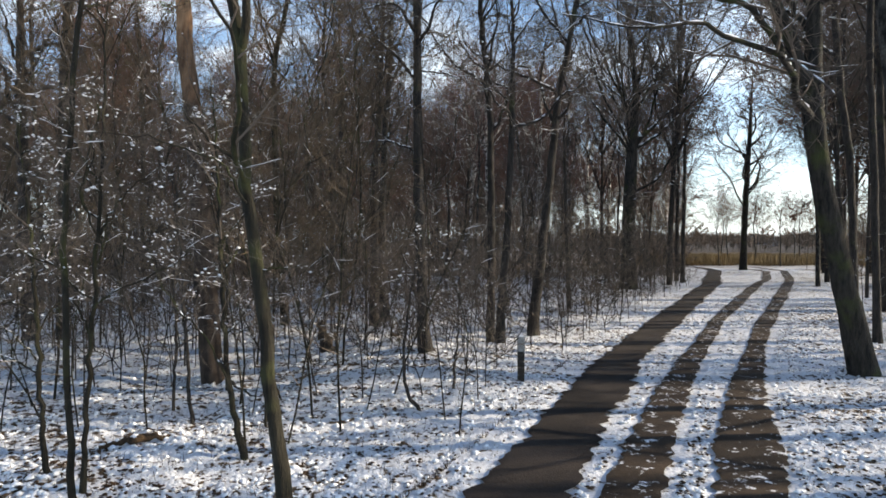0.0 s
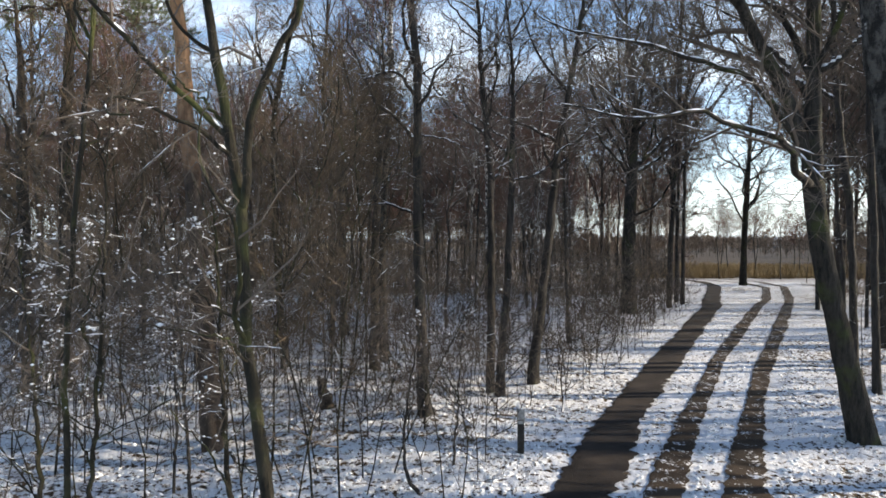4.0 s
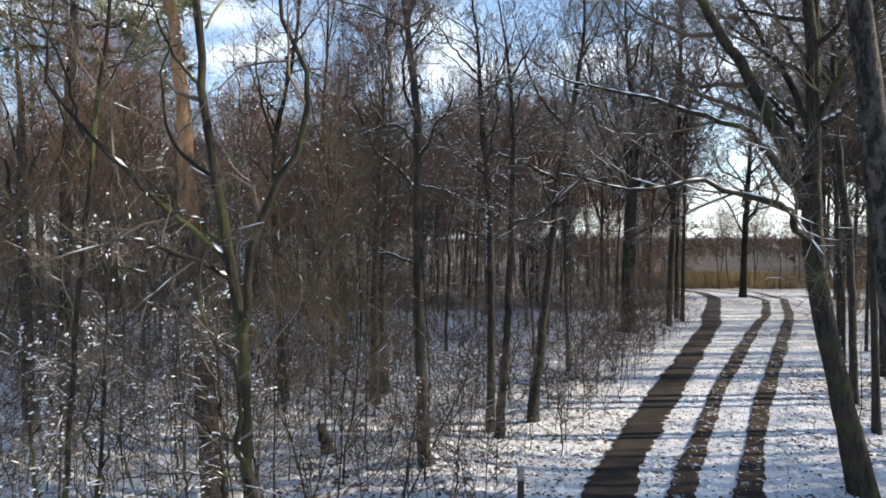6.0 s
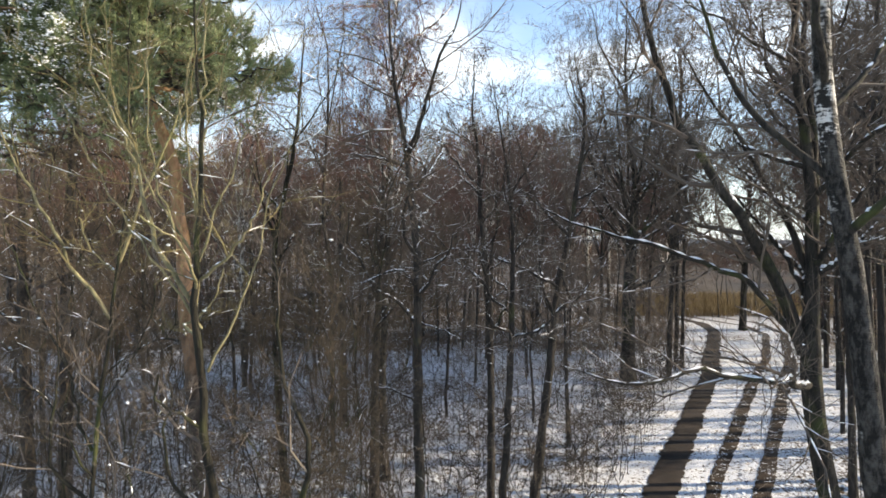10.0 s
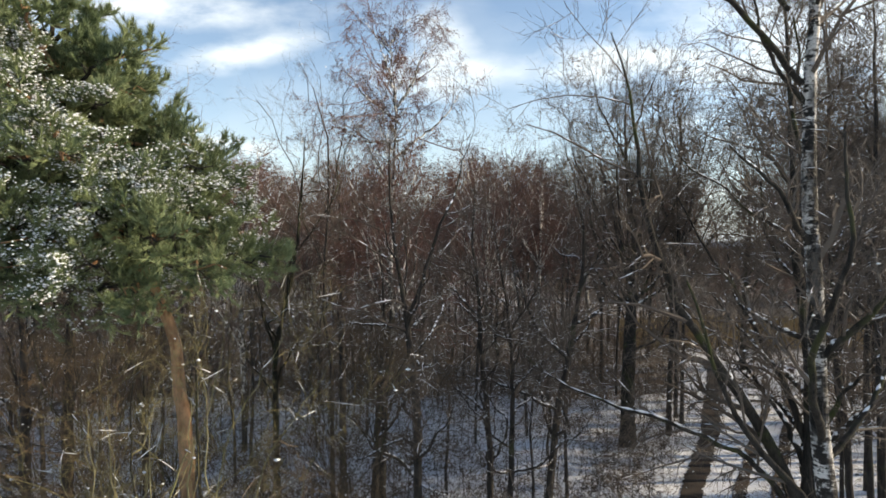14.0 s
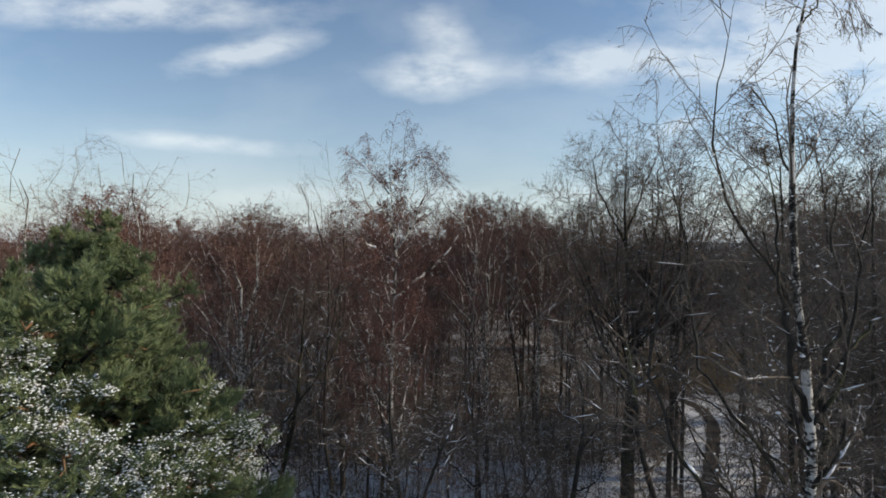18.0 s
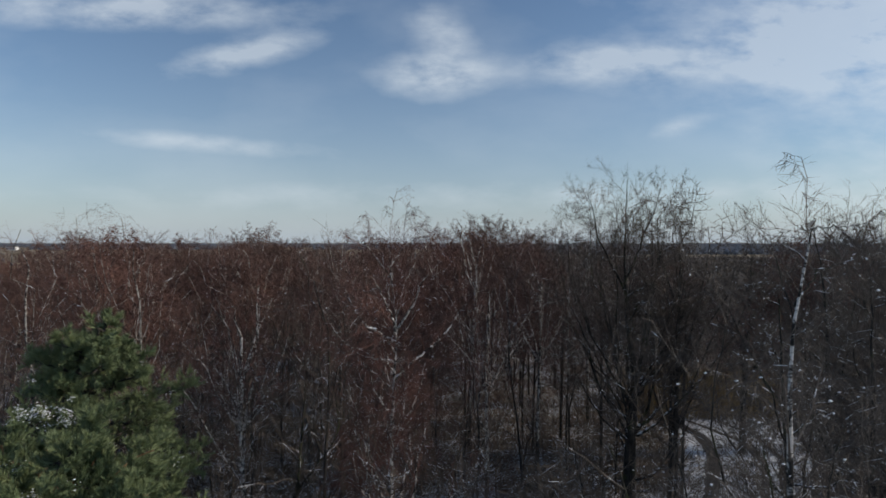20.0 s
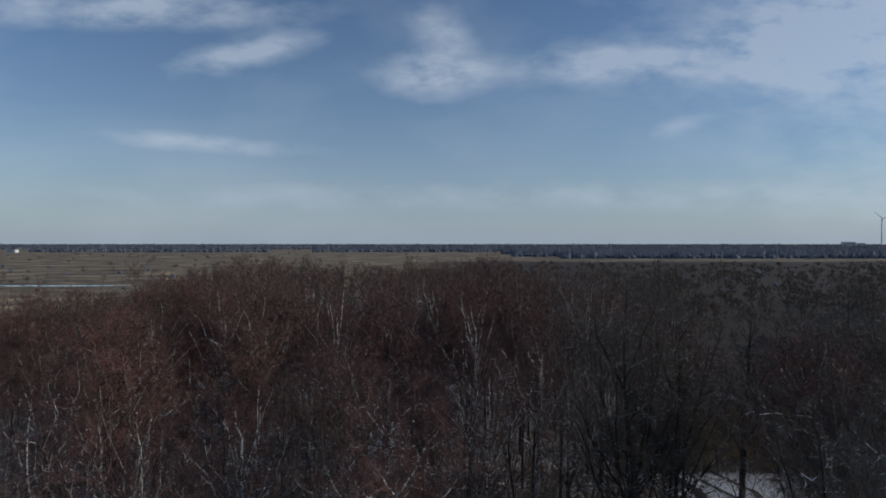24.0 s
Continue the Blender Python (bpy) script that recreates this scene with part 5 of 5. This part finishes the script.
def join_trees(kind, templates, where, name, label, group):
    """Many far trees as joined stuff: stems and twigs."""
    stems, crowns = Geo(), Geo()
    for n, (x, y, turn, size) in enumerate(where):
        stem, twigs, _ = templates[n % len(templates)]
        c, s = math.cos(turn) * size, math.sin(turn) * size
        m = np.array([[c, s, 0], [-s, c, 0], [0, 0, size * rw.uniform(0.86, 1.03)]])
        for src, dst in ((stem, stems), (twigs, crowns)):
            v0 = src.n
            off = dst.n
            for v, f in zip(src.v, src.f):
                dst.v.append((v @ m + np.array([x, y, 0.2])).astype(np.float32))
                dst.f.append(f + off)
            dst.n += v0
    top = thing(name, label, "wood", group, "stuff")
    part("trunks", stems, KINDS[kind]["bark"], top)["kind"] = "stuff"
    part("twigs", crowns, KINDS[kind]["twig"], top, smooth=False)["kind"] = "stuff"


def far_test(x, y):
    return wood_edge(x, y) and abs(x) < 0.8 * y + 6 and (y > 75 or off_track(x, y)) and not (40 < y < 100 and 0.42 * y < x < 0.63 * y)


def far_plant(kind, templates, where, name, labels, group):
    """Trees of the far wood, of uneven height, each a thing of its own."""
    plant(kind, templates, [(x, y, turn, 0.9 * size * rw.uniform(0.86, 1.16)) for x, y, turn, size in where], name, labels, group)


KINDS["palebirch"] = dict(bark=PALE_BARK, twig=BIRCH_TWIG, angle=50, lift=0.14, wander=0.26, droop=-0.05)
KINDS["farbirch"] = dict(bark=WOOD_BIRCH_BARK, twig=BIRCH_TWIG, angle=50, lift=0.12, wander=0.26, droop=-0.06)
# tall ones that stand out over the roof of the wood
STANDOUT = ((-23.3, 42, 21.4), (-18.4, 57.5, 21.6), (5.7, 79, 24.0), (14.4, 37.5, 23.4), (-38, 86, 21.5), (-11.8, 35, 18.5), (-18, 53, 19.5), (8, 50, 19.6), (23.4, 36.8, 21.2), (-23, 44.5, 19.5), (-8, 46, 19.0), (9.6, 73, 22.8), (-30, 55, 20.5), (3.2, 43, 18.6),
            (12, 60, 21.6), (16.5, 67, 22.4), (8.5, 63, 21.4), (20.5, 73, 22), (14, 52, 20.8), (18.5, 58, 21.4), (2.5, 67, 22), (-1.5, 72, 22.3), (-6.5, 63, 21.2), (-12, 67, 21.6), (22, 63, 21), (-31, 63, 21), (-41, 67, 21.6), (-25, 67, 21.4),
            (27.5, 40.5, 20.5), (31, 44.5, 21.0), (34.5, 46.5, 20.5), (25.5, 34, 19.5))
taken.extend((x, y) for x, y, _ in STANDOUT)
fb = [plain_tree("farbirch", 400 + n, 19.0, 0.13, (8, 8, 8), 24, 0.015, 0.0, 0.7, 0.4, 2, 0.21, 0.16 + 0.02 * n, 6) for n in range(5)]
pb = [plain_tree("palebirch", 430 + n, 19.0, 0.17, (6, 7, 6), 14, 0.0105, 0.0, 0.8, 0.4, 2, 0.21, 0.17 + 0.02 * n, 6) for n in range(3)]
fs = [plain_tree("faroak", 410 + n, 17.5, 0.14, (6, 7, 7), 18, 0.012, 0.06, 0.7, 0.3, 2, 0.26, 0.2 + 0.03 * n, 8) for n in range(3)]
OAKS = (3, 14, 18, 24, 28, 29, 30, 31)
shared = {}
for n, (x, y, h) in enumerate(STANDOUT):
    stem, twigs, _ = (fb, pb)[n % 2][n % 3] if n not in OAKS else fs[n % 3]
    kind = ("farbirch", "palebirch")[n % 2] if n not in OAKS else "faroak"
    top = thing("birch_tree" if kind != "faroak" else "oak_tree", "tall bare birch standing out over the wood" if kind != "faroak" else "grey bare oak standing out over the wood", "tree", at=(x, y, float(land(x, y))))
    k = h / (19.0 if kind != "faroak" else 17.5)
    top.scale, top.rotation_euler = (k * 1.05, k * 1.05, k), (0, 0, 2.4 * n)
    if (kind, n % 3) not in shared:
        shared[kind, n % 3] = stem.mesh("trunk", KINDS[kind]["bark"]), twigs.mesh("crown", KINDS[kind]["twig"], False)
    part("trunk", shared[kind, n % 3][0], None, top)
    part("crown", shared[kind, n % 3][1], None, top)["kind"] = "stuff"
far_plant("palebirch", pb, spots(26, (-50, 36, 46, 92), 5.6, far_test), "birch_tree", ("pale-limbed birch in the far wood",), "birches of the far wood")
far_plant("farbirch", fb, spots(78, (-75, 40, 52, 98), 5.2, far_test), "birch_tree", ("birch with a rounded reddish crown", "slender reddish birch in the far wood"), "birches of the far wood")
far_plant("faroak", fs, spots(34, (-75, 60, 48, 102), 4.8, far_test), "oak_tree", ("grey-brown bare oak in the far wood",), "oaks of the far wood")
vb = [plain_tree("farbirch", 420 + n, 15.5 + 1.1 * n, 0.15, (4, 5, 4), 14, 0.026, 0.0, 0.7, 0.4, 2, 0.23, 0.17) for n in range(5)]
join_trees("farbirch", vb, spots(330, (-130, 40, 94, 285), 4.8, far_test, 25), "distant_birches", "dense reddish-brown birch wood reaching to the moor", "far wood")
# low scrub: under the trees ahead, and on the moor to the right
sc = [plain_tree("slim", 440 + n, 3.5 + n, 0.03, (4, 4, 4), 9, 0.012, 0.0, 0.6, 0.1, 2, 0.4) for n in range(4)]
KINDS["scrub"] = dict(bark=GREY_BARK, twig=FAR_WOOD_TWIG, angle=60, lift=0.1, wander=0.3, droop=0.0)
join_trees("scrub", sc, spots(300, (-45, 40, 36, 66), 1.1, lambda x, y: in_view(x, y)), "thicket", "brown bare undergrowth between the trunks", "undergrowth")
lc = [plain_tree("slim", 445 + n, 1.7 + 0.5 * n, 0.014, (4, 4, 4), 9, 0.0042, 0.0, 0.5, 0.08, 2, 0.5) for n in range(5)]
join_trees("slim", lc, spots(190, (-20, 6, 10.5, 27), 0.6, lambda x, y: off_track(x, y, 1.2) and x < 0.12 * y and abs(x) < 0.8 * y + 1), "low_thicket", "low tangle of bare brown twigs on the woodland floor", "undergrowth")

join_trees("slim", lc, spots(70, (1, 17, 15, 38), 0.8, lambda x, y: path_x(y) - 4.5 < x < path_x(y) - 1.3), "low_thicket", "low tangle of bare brown twigs along the track's edge", "undergrowth")


def scattered(count, y0, y1, u0, u1, test, size):
    """Spots that thin out with distance."""
    y = y0 * (y1 / y0) ** rw.random(count)
    x = y * rw.uniform(u0, u1, count)
    return [(a, b, rw.uniform(0, 6.28), size * rw.uniform(0.7, 1.25)) for a, b in zip(x, y) if test(a, b)]


fw = [plain_tree("faroak", 470 + n, 15.0 + 1.5 * n, 0.12, (5, 5, 5), 13, 0.018, 0.0, 0.7, 0.25, 2, 0.26, 0.26) for n in range(3)]
join_trees("faroak", fw, scattered(75, 112, 240, 0.33, 0.86, lambda x, y: not wood_edge(x, y) and not 0.40 * y < x < 0.68 * y, 1.0), "far_oaks", "low grey-brown oak wood beyond the track's bend", "far wood")
open_land = lambda x, y: not wood_edge(x, y)
ss = [plain_tree("slim", 450 + n, 3.2 + 0.8 * n, 0.05, (3, 3, 3), 8, 0.045, 0.0, 0.6, 0.12, 2, 0.45, 0.4) for n in range(4)]
join_trees("scrub", ss, scattered(640, 88, 210, 0.08, 0.86, lambda x, y: open_land(x, y) and (y > 145 or not 0.36 * y < x < 0.68 * y), 0.85), "moor_scrub", "low brown scrub on the moor's edge", "undergrowth")
sv = [plain_tree("slim", 460 + n, 3.2 + 0.8 * n, 0.08, (3, 3, 2), 7, 0.12, 0.0, 0.6, 0.12, 2, 0.5, 0.5) for n in range(4)]
join_trees("scrub", sv, scattered(900, 200, 620, 0.02, 0.86, open_land, 1.3), "moor_scrub", "dense brown scrub reaching over the moor", "undergrowth")
join_trees("scrub", sv, scattered(110, 330, 1100, -0.86, -0.05, open_land, 1.2), "moor_scrub", "scattered dark bushes on pale marsh", "undergrowth")

# ---- saplings and brush ----
def sapling(seed, height, lean):
    r = np.random.default_rng(seed)
    z = np.linspace(-0.05, height, 8)
    P = np.stack([np.cumsum(np.cumsum(r.normal(0, 0.045, 8))) + lean * z, np.cumsum(np.cumsum(r.normal(0, 0.045, 8))), z], 1)
    R = np.linspace(0.013, 0.0035, 8) * (0.5 + height / 5)
    L, LR = grow(P[None], R[None], r, 11, (0.2, 1.0), 60, 0.33, 0.4, 5, 0.16, 0.06, 0.55, 0.4, 0.004)
    T, TR = grow(L, LR, r, 6, (0.2, 1.0), 42, 0.45, 0.4, 3, 0.2, 0.03, 0.6, 0.5, 0.003)
    U, UR = grow(T, TR, r, 5, (0.2, 1.0), 42, 0.5, 0.4, 2, 0.2, 0.0, 0.7, 0.6, 0.0028)
    white = Geo()
    snow_along(white, L, LR, r, 0.35, 0.7)
    clumps_on(white, T, r, 0.035, 0.015)
    return Geo().tubes(P[None], R[None], 6), Geo().tubes(L, LR, 3).spikes(T, TR[:, 0], r).spikes(U, UR[:, 0], r, 1), white


def plant_brush(count, box, gap, test, seeds, name, label, group):
    built = []
    for s in seeds:
        r = np.random.default_rng(s)
        stem, twigs, white = sapling(s, r.uniform(2.2, 5.5), r.uniform(-0.22, 0.22))
        top = thing(name, label, "sapling", group)
        part("stem", stem, MOSSY_BARK, top)
        part("crown", twigs, OAK_TWIG, top, smooth=False)["kind"] = "stuff"
        part("branch_snow", white, SNOW, top, "dots of snow on the twigs")["kind"] = "stuff"
        built.append(top)
    for n, (x, y, turn, size) in enumerate(spots(count, box, gap, test)):
        m = Matrix.LocRotScale((x, y, float(land(x, y))), Euler((0, 0, turn)), (size,) * 3)
        if n < len(built):
            built[n].matrix_basis = m
        else:
            copy_thing(built[n % len(built)], m).matrix_basis = m


floor_test = lambda x, y: off_track(x, y, 0.9, 1.6) and abs(x) < 0.8 * y + 2
plant_brush(78, (-14, 2, 8.5, 20), 0.55, lambda x, y: floor_test(x, y) and x < -0.25 * y + 1.5 + 0.12 * y, range(500, 510), "sapling", "thin bare sapling dotted with snow", "saplings on the woodland floor")
plant_brush(110, (-24, 16, 17, 34), 0.7, floor_test, range(510, 518), "sapling", "thin bare sapling in the undergrowth", "saplings on the woodland floor")


# ---- reeds, moor and horizon ----
def blades(name, label, count, spot, height, width, material, seed):
    """Dead grass or reed blades as one field of stuff."""
    r = np.random.default_rng(seed)
    xy = spot(r, count)
    a = np.column_stack([xy, land(xy[:, 0], xy[:, 1]) - 0.02])
    b = a + np.column_stack([r.normal(0, 0.22, (count, 2)) * height, height * r.uniform(0.5, 1.2, count)])
    ob = new(name, Geo().spikes(np.stack([a, b], 1), np.full(count, width), r, 1).mesh(name, material, False))
    return tagged(ob, label, "grass", kind="stuff")


def reed_spot(r, count):
    y = r.uniform(67, 92, count)
    return np.column_stack([y * r.uniform(0.3, 0.72, count), y])


blades("reed_bed", "pale golden dead reeds beyond the track's bend", 20000, reed_spot, 1.15, 0.035, REED, 61)


def verge_spot(r, count):
    y = 7 + 45 * r.random(count) ** 1.6
    side = r.random(count) < 0.6
    x = np.where(side, path_x(y) - 0.65 - 3 * r.random(count), rut_x(y, 1) + 0.6 + 2.5 * r.random(count))
    return np.column_stack([x, y])


blades("verge_grass", "thin dead grass poking through the snow", 5000, verge_spot, 0.07, 0.005, REED, 62)


def floor_spot(r, count):
    y = 6 + 26 * r.random(count)
    return np.column_stack([np.minimum(r.uniform(-0.85, 0.3, count) * y, path_x(y) - 1.2), y])


blades("forest_grass", "dead stalks and leaves on the woodland floor", 7000, floor_spot, 0.14, 0.006, ROTTEN, 63)


def litter(name, label, count, size, material, seed, tall):
    """Small lumps strewn over the ground near the drone's start: clods, leaves, caps of snow."""
    r = np.random.default_rng(seed)
    y = 6.2 + 24 * r.random(count) ** 1.5
    x = r.uniform(-0.85, 0.95, count) * y
    keep = np.minimum.reduce([np.abs(x - path_x(y)) - 0.75, np.abs(x - rut_x(y, 0)) - 0.5, np.abs(x - rut_x(y, 1)) - 0.55]) > 0
    patch = np.array([noise.noise(Vector((a * 0.9, b * 0.9, seed))) for a, b in zip(x, y)])
    keep &= patch > r.uniform(-0.5, 0.35, count)
    x, y = x[keep], y[keep]
    t = size * r.uniform(0.35, 1.4, (len(x), 1))
    s = t * np.column_stack([r.uniform(0.7, 1.3, (len(x), 2)), r.uniform(0.6, 1.2, len(x)) * tall])
    ob = new(name, Geo().lumps(np.column_stack([x, y, land(x, y) + 0.01]), s, r).mesh(name, material))
    return tagged(ob, label, "ground cover", kind="stuff")


LEAVES = two_tone("dead_leaves", (0.018, 0.012, 0.009), (0.085, 0.052, 0.03), 9.0)
litter("leaf_litter", "dark dead leaves and clods showing through the snow", 26000, 0.032, LEAVES, 64, 0.45)
litter("snow_lumps", "small lumps of snow on grass and leaves", 22000, 0.045, SNOW, 65, 0.55)


def far_belt(name, label, rows, seed, tall):
    """Woods along the horizon: ragged ranks of tree-shaped lumps."""
    r = np.random.default_rng(seed)
    C, S = [], []
    for dist, spread, count, lo, hi in rows:
        u = r.uniform(lo, hi, count)
        d = dist + r.uniform(-spread, spread, count)
        t = tall * r.uniform(0.6, 1.15, count)
        C.append(np.column_stack([u * d, d, t * 0.42]))
        S.append(np.column_stack([t * r.uniform(0.3, 0.7, count), t * 0.5, t * r.uniform(0.5, 0.75, count)]))
    C, S = np.concatenate(C), np.concatenate(S)
    foot = C * np.array([1, 1, 0]) - np.array([0, 0, 0.3])
    g = Geo().lumps(C * np.array([1, 1, 0.7]), S * np.array([1, 1, 0.7]), r)
    for n in range(3):
        a = foot + np.column_stack([r.normal(0, 0.6, (len(C), 1)) * S[:, :1], np.zeros((len(C), 2))])
        b = a + np.column_stack([r.normal(0, 0.1, (len(C), 2)) * S[:, :2], S[:, 2:] * r.uniform(1.5, 2.1, (len(C), 1))])
        g.spikes(np.stack([a, b], 1), S[:, 0] * 0.55, r)
    ob = new(name, g.mesh(name, HAZED_WOOD))
    return tagged(ob, label, "woodland", kind="stuff")


far_belt("horizon_wood", "dark woods along the horizon beyond the moor, tinted as by haze",
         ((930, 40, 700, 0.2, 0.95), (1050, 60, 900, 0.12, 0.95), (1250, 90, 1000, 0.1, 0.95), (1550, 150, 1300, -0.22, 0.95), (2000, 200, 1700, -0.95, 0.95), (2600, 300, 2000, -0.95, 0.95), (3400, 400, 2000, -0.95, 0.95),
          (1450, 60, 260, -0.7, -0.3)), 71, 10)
far_belt("moor_bushes", "scattered dark bushes on the moor", ((480, 120, 8, -0.75, -0.4), (420, 100, 5, 0.4, 0.7)), 72, 4)

pond_shape = bmesh.new()
rim = [pond_shape.verts.new((-246 + 56 * math.cos(a) * (1 + 0.2 * math.sin(3 * a)), 349 + 8 * math.sin(a) * (1 + 0.25 * math.cos(2 * a)), 0.27)) for a in np.linspace(0, 2 * math.pi, 40, endpoint=False)]
pond_shape.faces.new(rim)
pond_mesh = bpy.data.meshes.new("pond")
pond_shape.to_mesh(pond_mesh)
pond_mesh.materials.append(WATER)
tagged(new("pond", pond_mesh), "still blue-grey pond on the moor", "pond", kind="structure")


# ---- small things by the track ----
def box(x0, x1, y0, y1, z0, z1, bevel=0.0):
    b = bmesh.new()
    bmesh.ops.create_cube(b, size=1, matrix=Matrix.LocRotScale(((x0 + x1) / 2, (y0 + y1) / 2, (z0 + z1) / 2), None, (x1 - x0, y1 - y0, z1 - z0)))
    if bevel:
        bmesh.ops.bevel(b, geom=b.edges[:], offset=bevel, segments=2, affect="EDGES")
    return b


def bm_part(name, b, material, parent, label=""):
    me = bpy.data.meshes.new(name)
    b.to_mesh(me)
    b.free()
    me.materials.append(material)
    ob = new(name, me)
    ob.parent = parent
    if label:
        ob["label"] = label
    return ob


post = thing("marker_post", "square dark marker post with a pale grey top panel", "post", at=(1.59, 12.0, float(land(1.59, 12.0))))
bm_part("post_body", box(-0.065, 0.065, -0.065, 0.065, -0.1, 0.62, 0.012), POST_DARK, post)
head = bm_part("post_head", box(-0.072, 0.072, -0.072, 0.072, 0.62, 0.92, 0.014), POST_PALE, post, "pale weathered head")
bm_part("snow_cap", box(-0.06, 0.06, -0.06, 0.06, 0.915, 0.95, 0.014), SNOW, head, "thin cap of snow")


def rough_log(name, label, pts, radius, material, seed, cap):
    r = np.random.default_rng(seed)
    base = np.array([pts[0][0], pts[0][1], float(land(pts[0][0], pts[0][1]))])
    top = thing(name, label, name.split("_")[-1], at=base)
    P, R = resample(np.array(pts) - np.array([base[0], base[1], 0]), radius, 14, r, 0.02)
    R = R * r.uniform(0.85, 1.15, 14)
    R[0], R[-1] = R[0] * 0.6, R[-1] * 0.3
    part("wood", Geo().tubes(P[None], R[None], 10), material, top)
    white = Geo()
    snow_along(white, P[None], R[None], r, cap, 0.95, 0.8)
    if white.n:
        part("snow_cover", white, SNOW, top, "patches of snow on top")["kind"] = "stuff"


rough_log("fallen_log", "short rotten log half under snow", ((-4.75, 8.1, 0.06), (-4.3, 8.35, 0.09), (-3.85, 8.6, 0.06)), (0.04, 0.055, 0.035), ROTTEN, 81, 0.7)
rough_log("broken_stump", "jagged leaning stump of a broken tree", ((-2.95, 15.2, -0.1), (-3.05, 15.2, 0.35), (-3.2, 15.15, 0.85)), (0.2, 0.15, 0.07), GREY_BARK, 82, 0.2)
rough_log("fallen_branch", "bent fallen branch lying on the snow", ((-4.6, 12.2, 0.6), (-4.2, 11.6, 0.25), (-3.7, 11.2, 0.12), (-3.3, 11.0, 0.1)), (0.035, 0.03, 0.02), GREY_BARK, 83, 0.8)

# ---- far buildings ----
turbine = thing("wind_turbine", "far white wind turbine with three blades", "wind turbine", at=(2230, 3000, 0))
part("tower", Geo().tubes(np.array([[[0, 0, 0], [0, 0, 70], [0, 0, 140.0]]]), np.array([[3.2, 2.4, 1.6]]), 10), PALE_PAINT, turbine)
part("nacelle", Geo().tubes(np.array([[[0, -5, 141.0], [0, 0, 141], [0, 5, 141]]]), np.array([[1.5, 2.2, 1.6]]), 8), PALE_PAINT, turbine)
hub = np.array([0, -5.5, 141.0])
rotor = part("rotor_hub", Geo().tubes(np.stack([hub, hub - (0, 1.2, 0), hub - (0, 2.2, 0)])[None], np.array([[1.9, 1.6, 0.2]]), 10), PALE_PAINT, turbine)
for n in range(3):
    a = radians(20 + 120 * n)
    tip = np.array([math.cos(a), 0, math.sin(a)]) * 52
    part("blade", Geo().tubes(np.stack([hub, hub + tip * 0.2, hub + tip])[None], np.array([[1.2, 2.0, 0.4]]), 6), PALE_PAINT, rotor)


def building(name, label, x, y, w, d, h, roof):
    top = thing(name, label, "building", at=(x, y, 0))
    bm_part("wall", box(-w / 2, w / 2, -d / 2, d / 2, -0.5, h), PALE_PAINT, top)
    b = box(-w / 2 - 0.4, w / 2 + 0.4, -d / 2 - 0.4, d / 2 + 0.4, h, h + roof)
    for v in b.verts:
        if v.co.z > h + roof / 2:
            v.co.y *= 0.1
    bm_part("roof", b, ROOF_MAT, top)
    for n in range(5):
        cx = -w / 2 + w * (n + 0.5) / 5
        bm_part("window", box(cx - w / 22, cx + w / 22, -d / 2 - 0.08, -d / 2 + 0.1, h * 0.35, h * 0.75), POST_DARK, top)


building("farmhouse", "small white farmhouse at the edge of the moor", -985, 1350, 20, 12, 7, 4)
building("tower_block", "pale long flat block on the horizon", 2060, 3000, 62, 20, 22, 1.0)
building("tower_block", "pale lower block beside the long one", 2135, 3020, 40, 18, 16, 1.0)
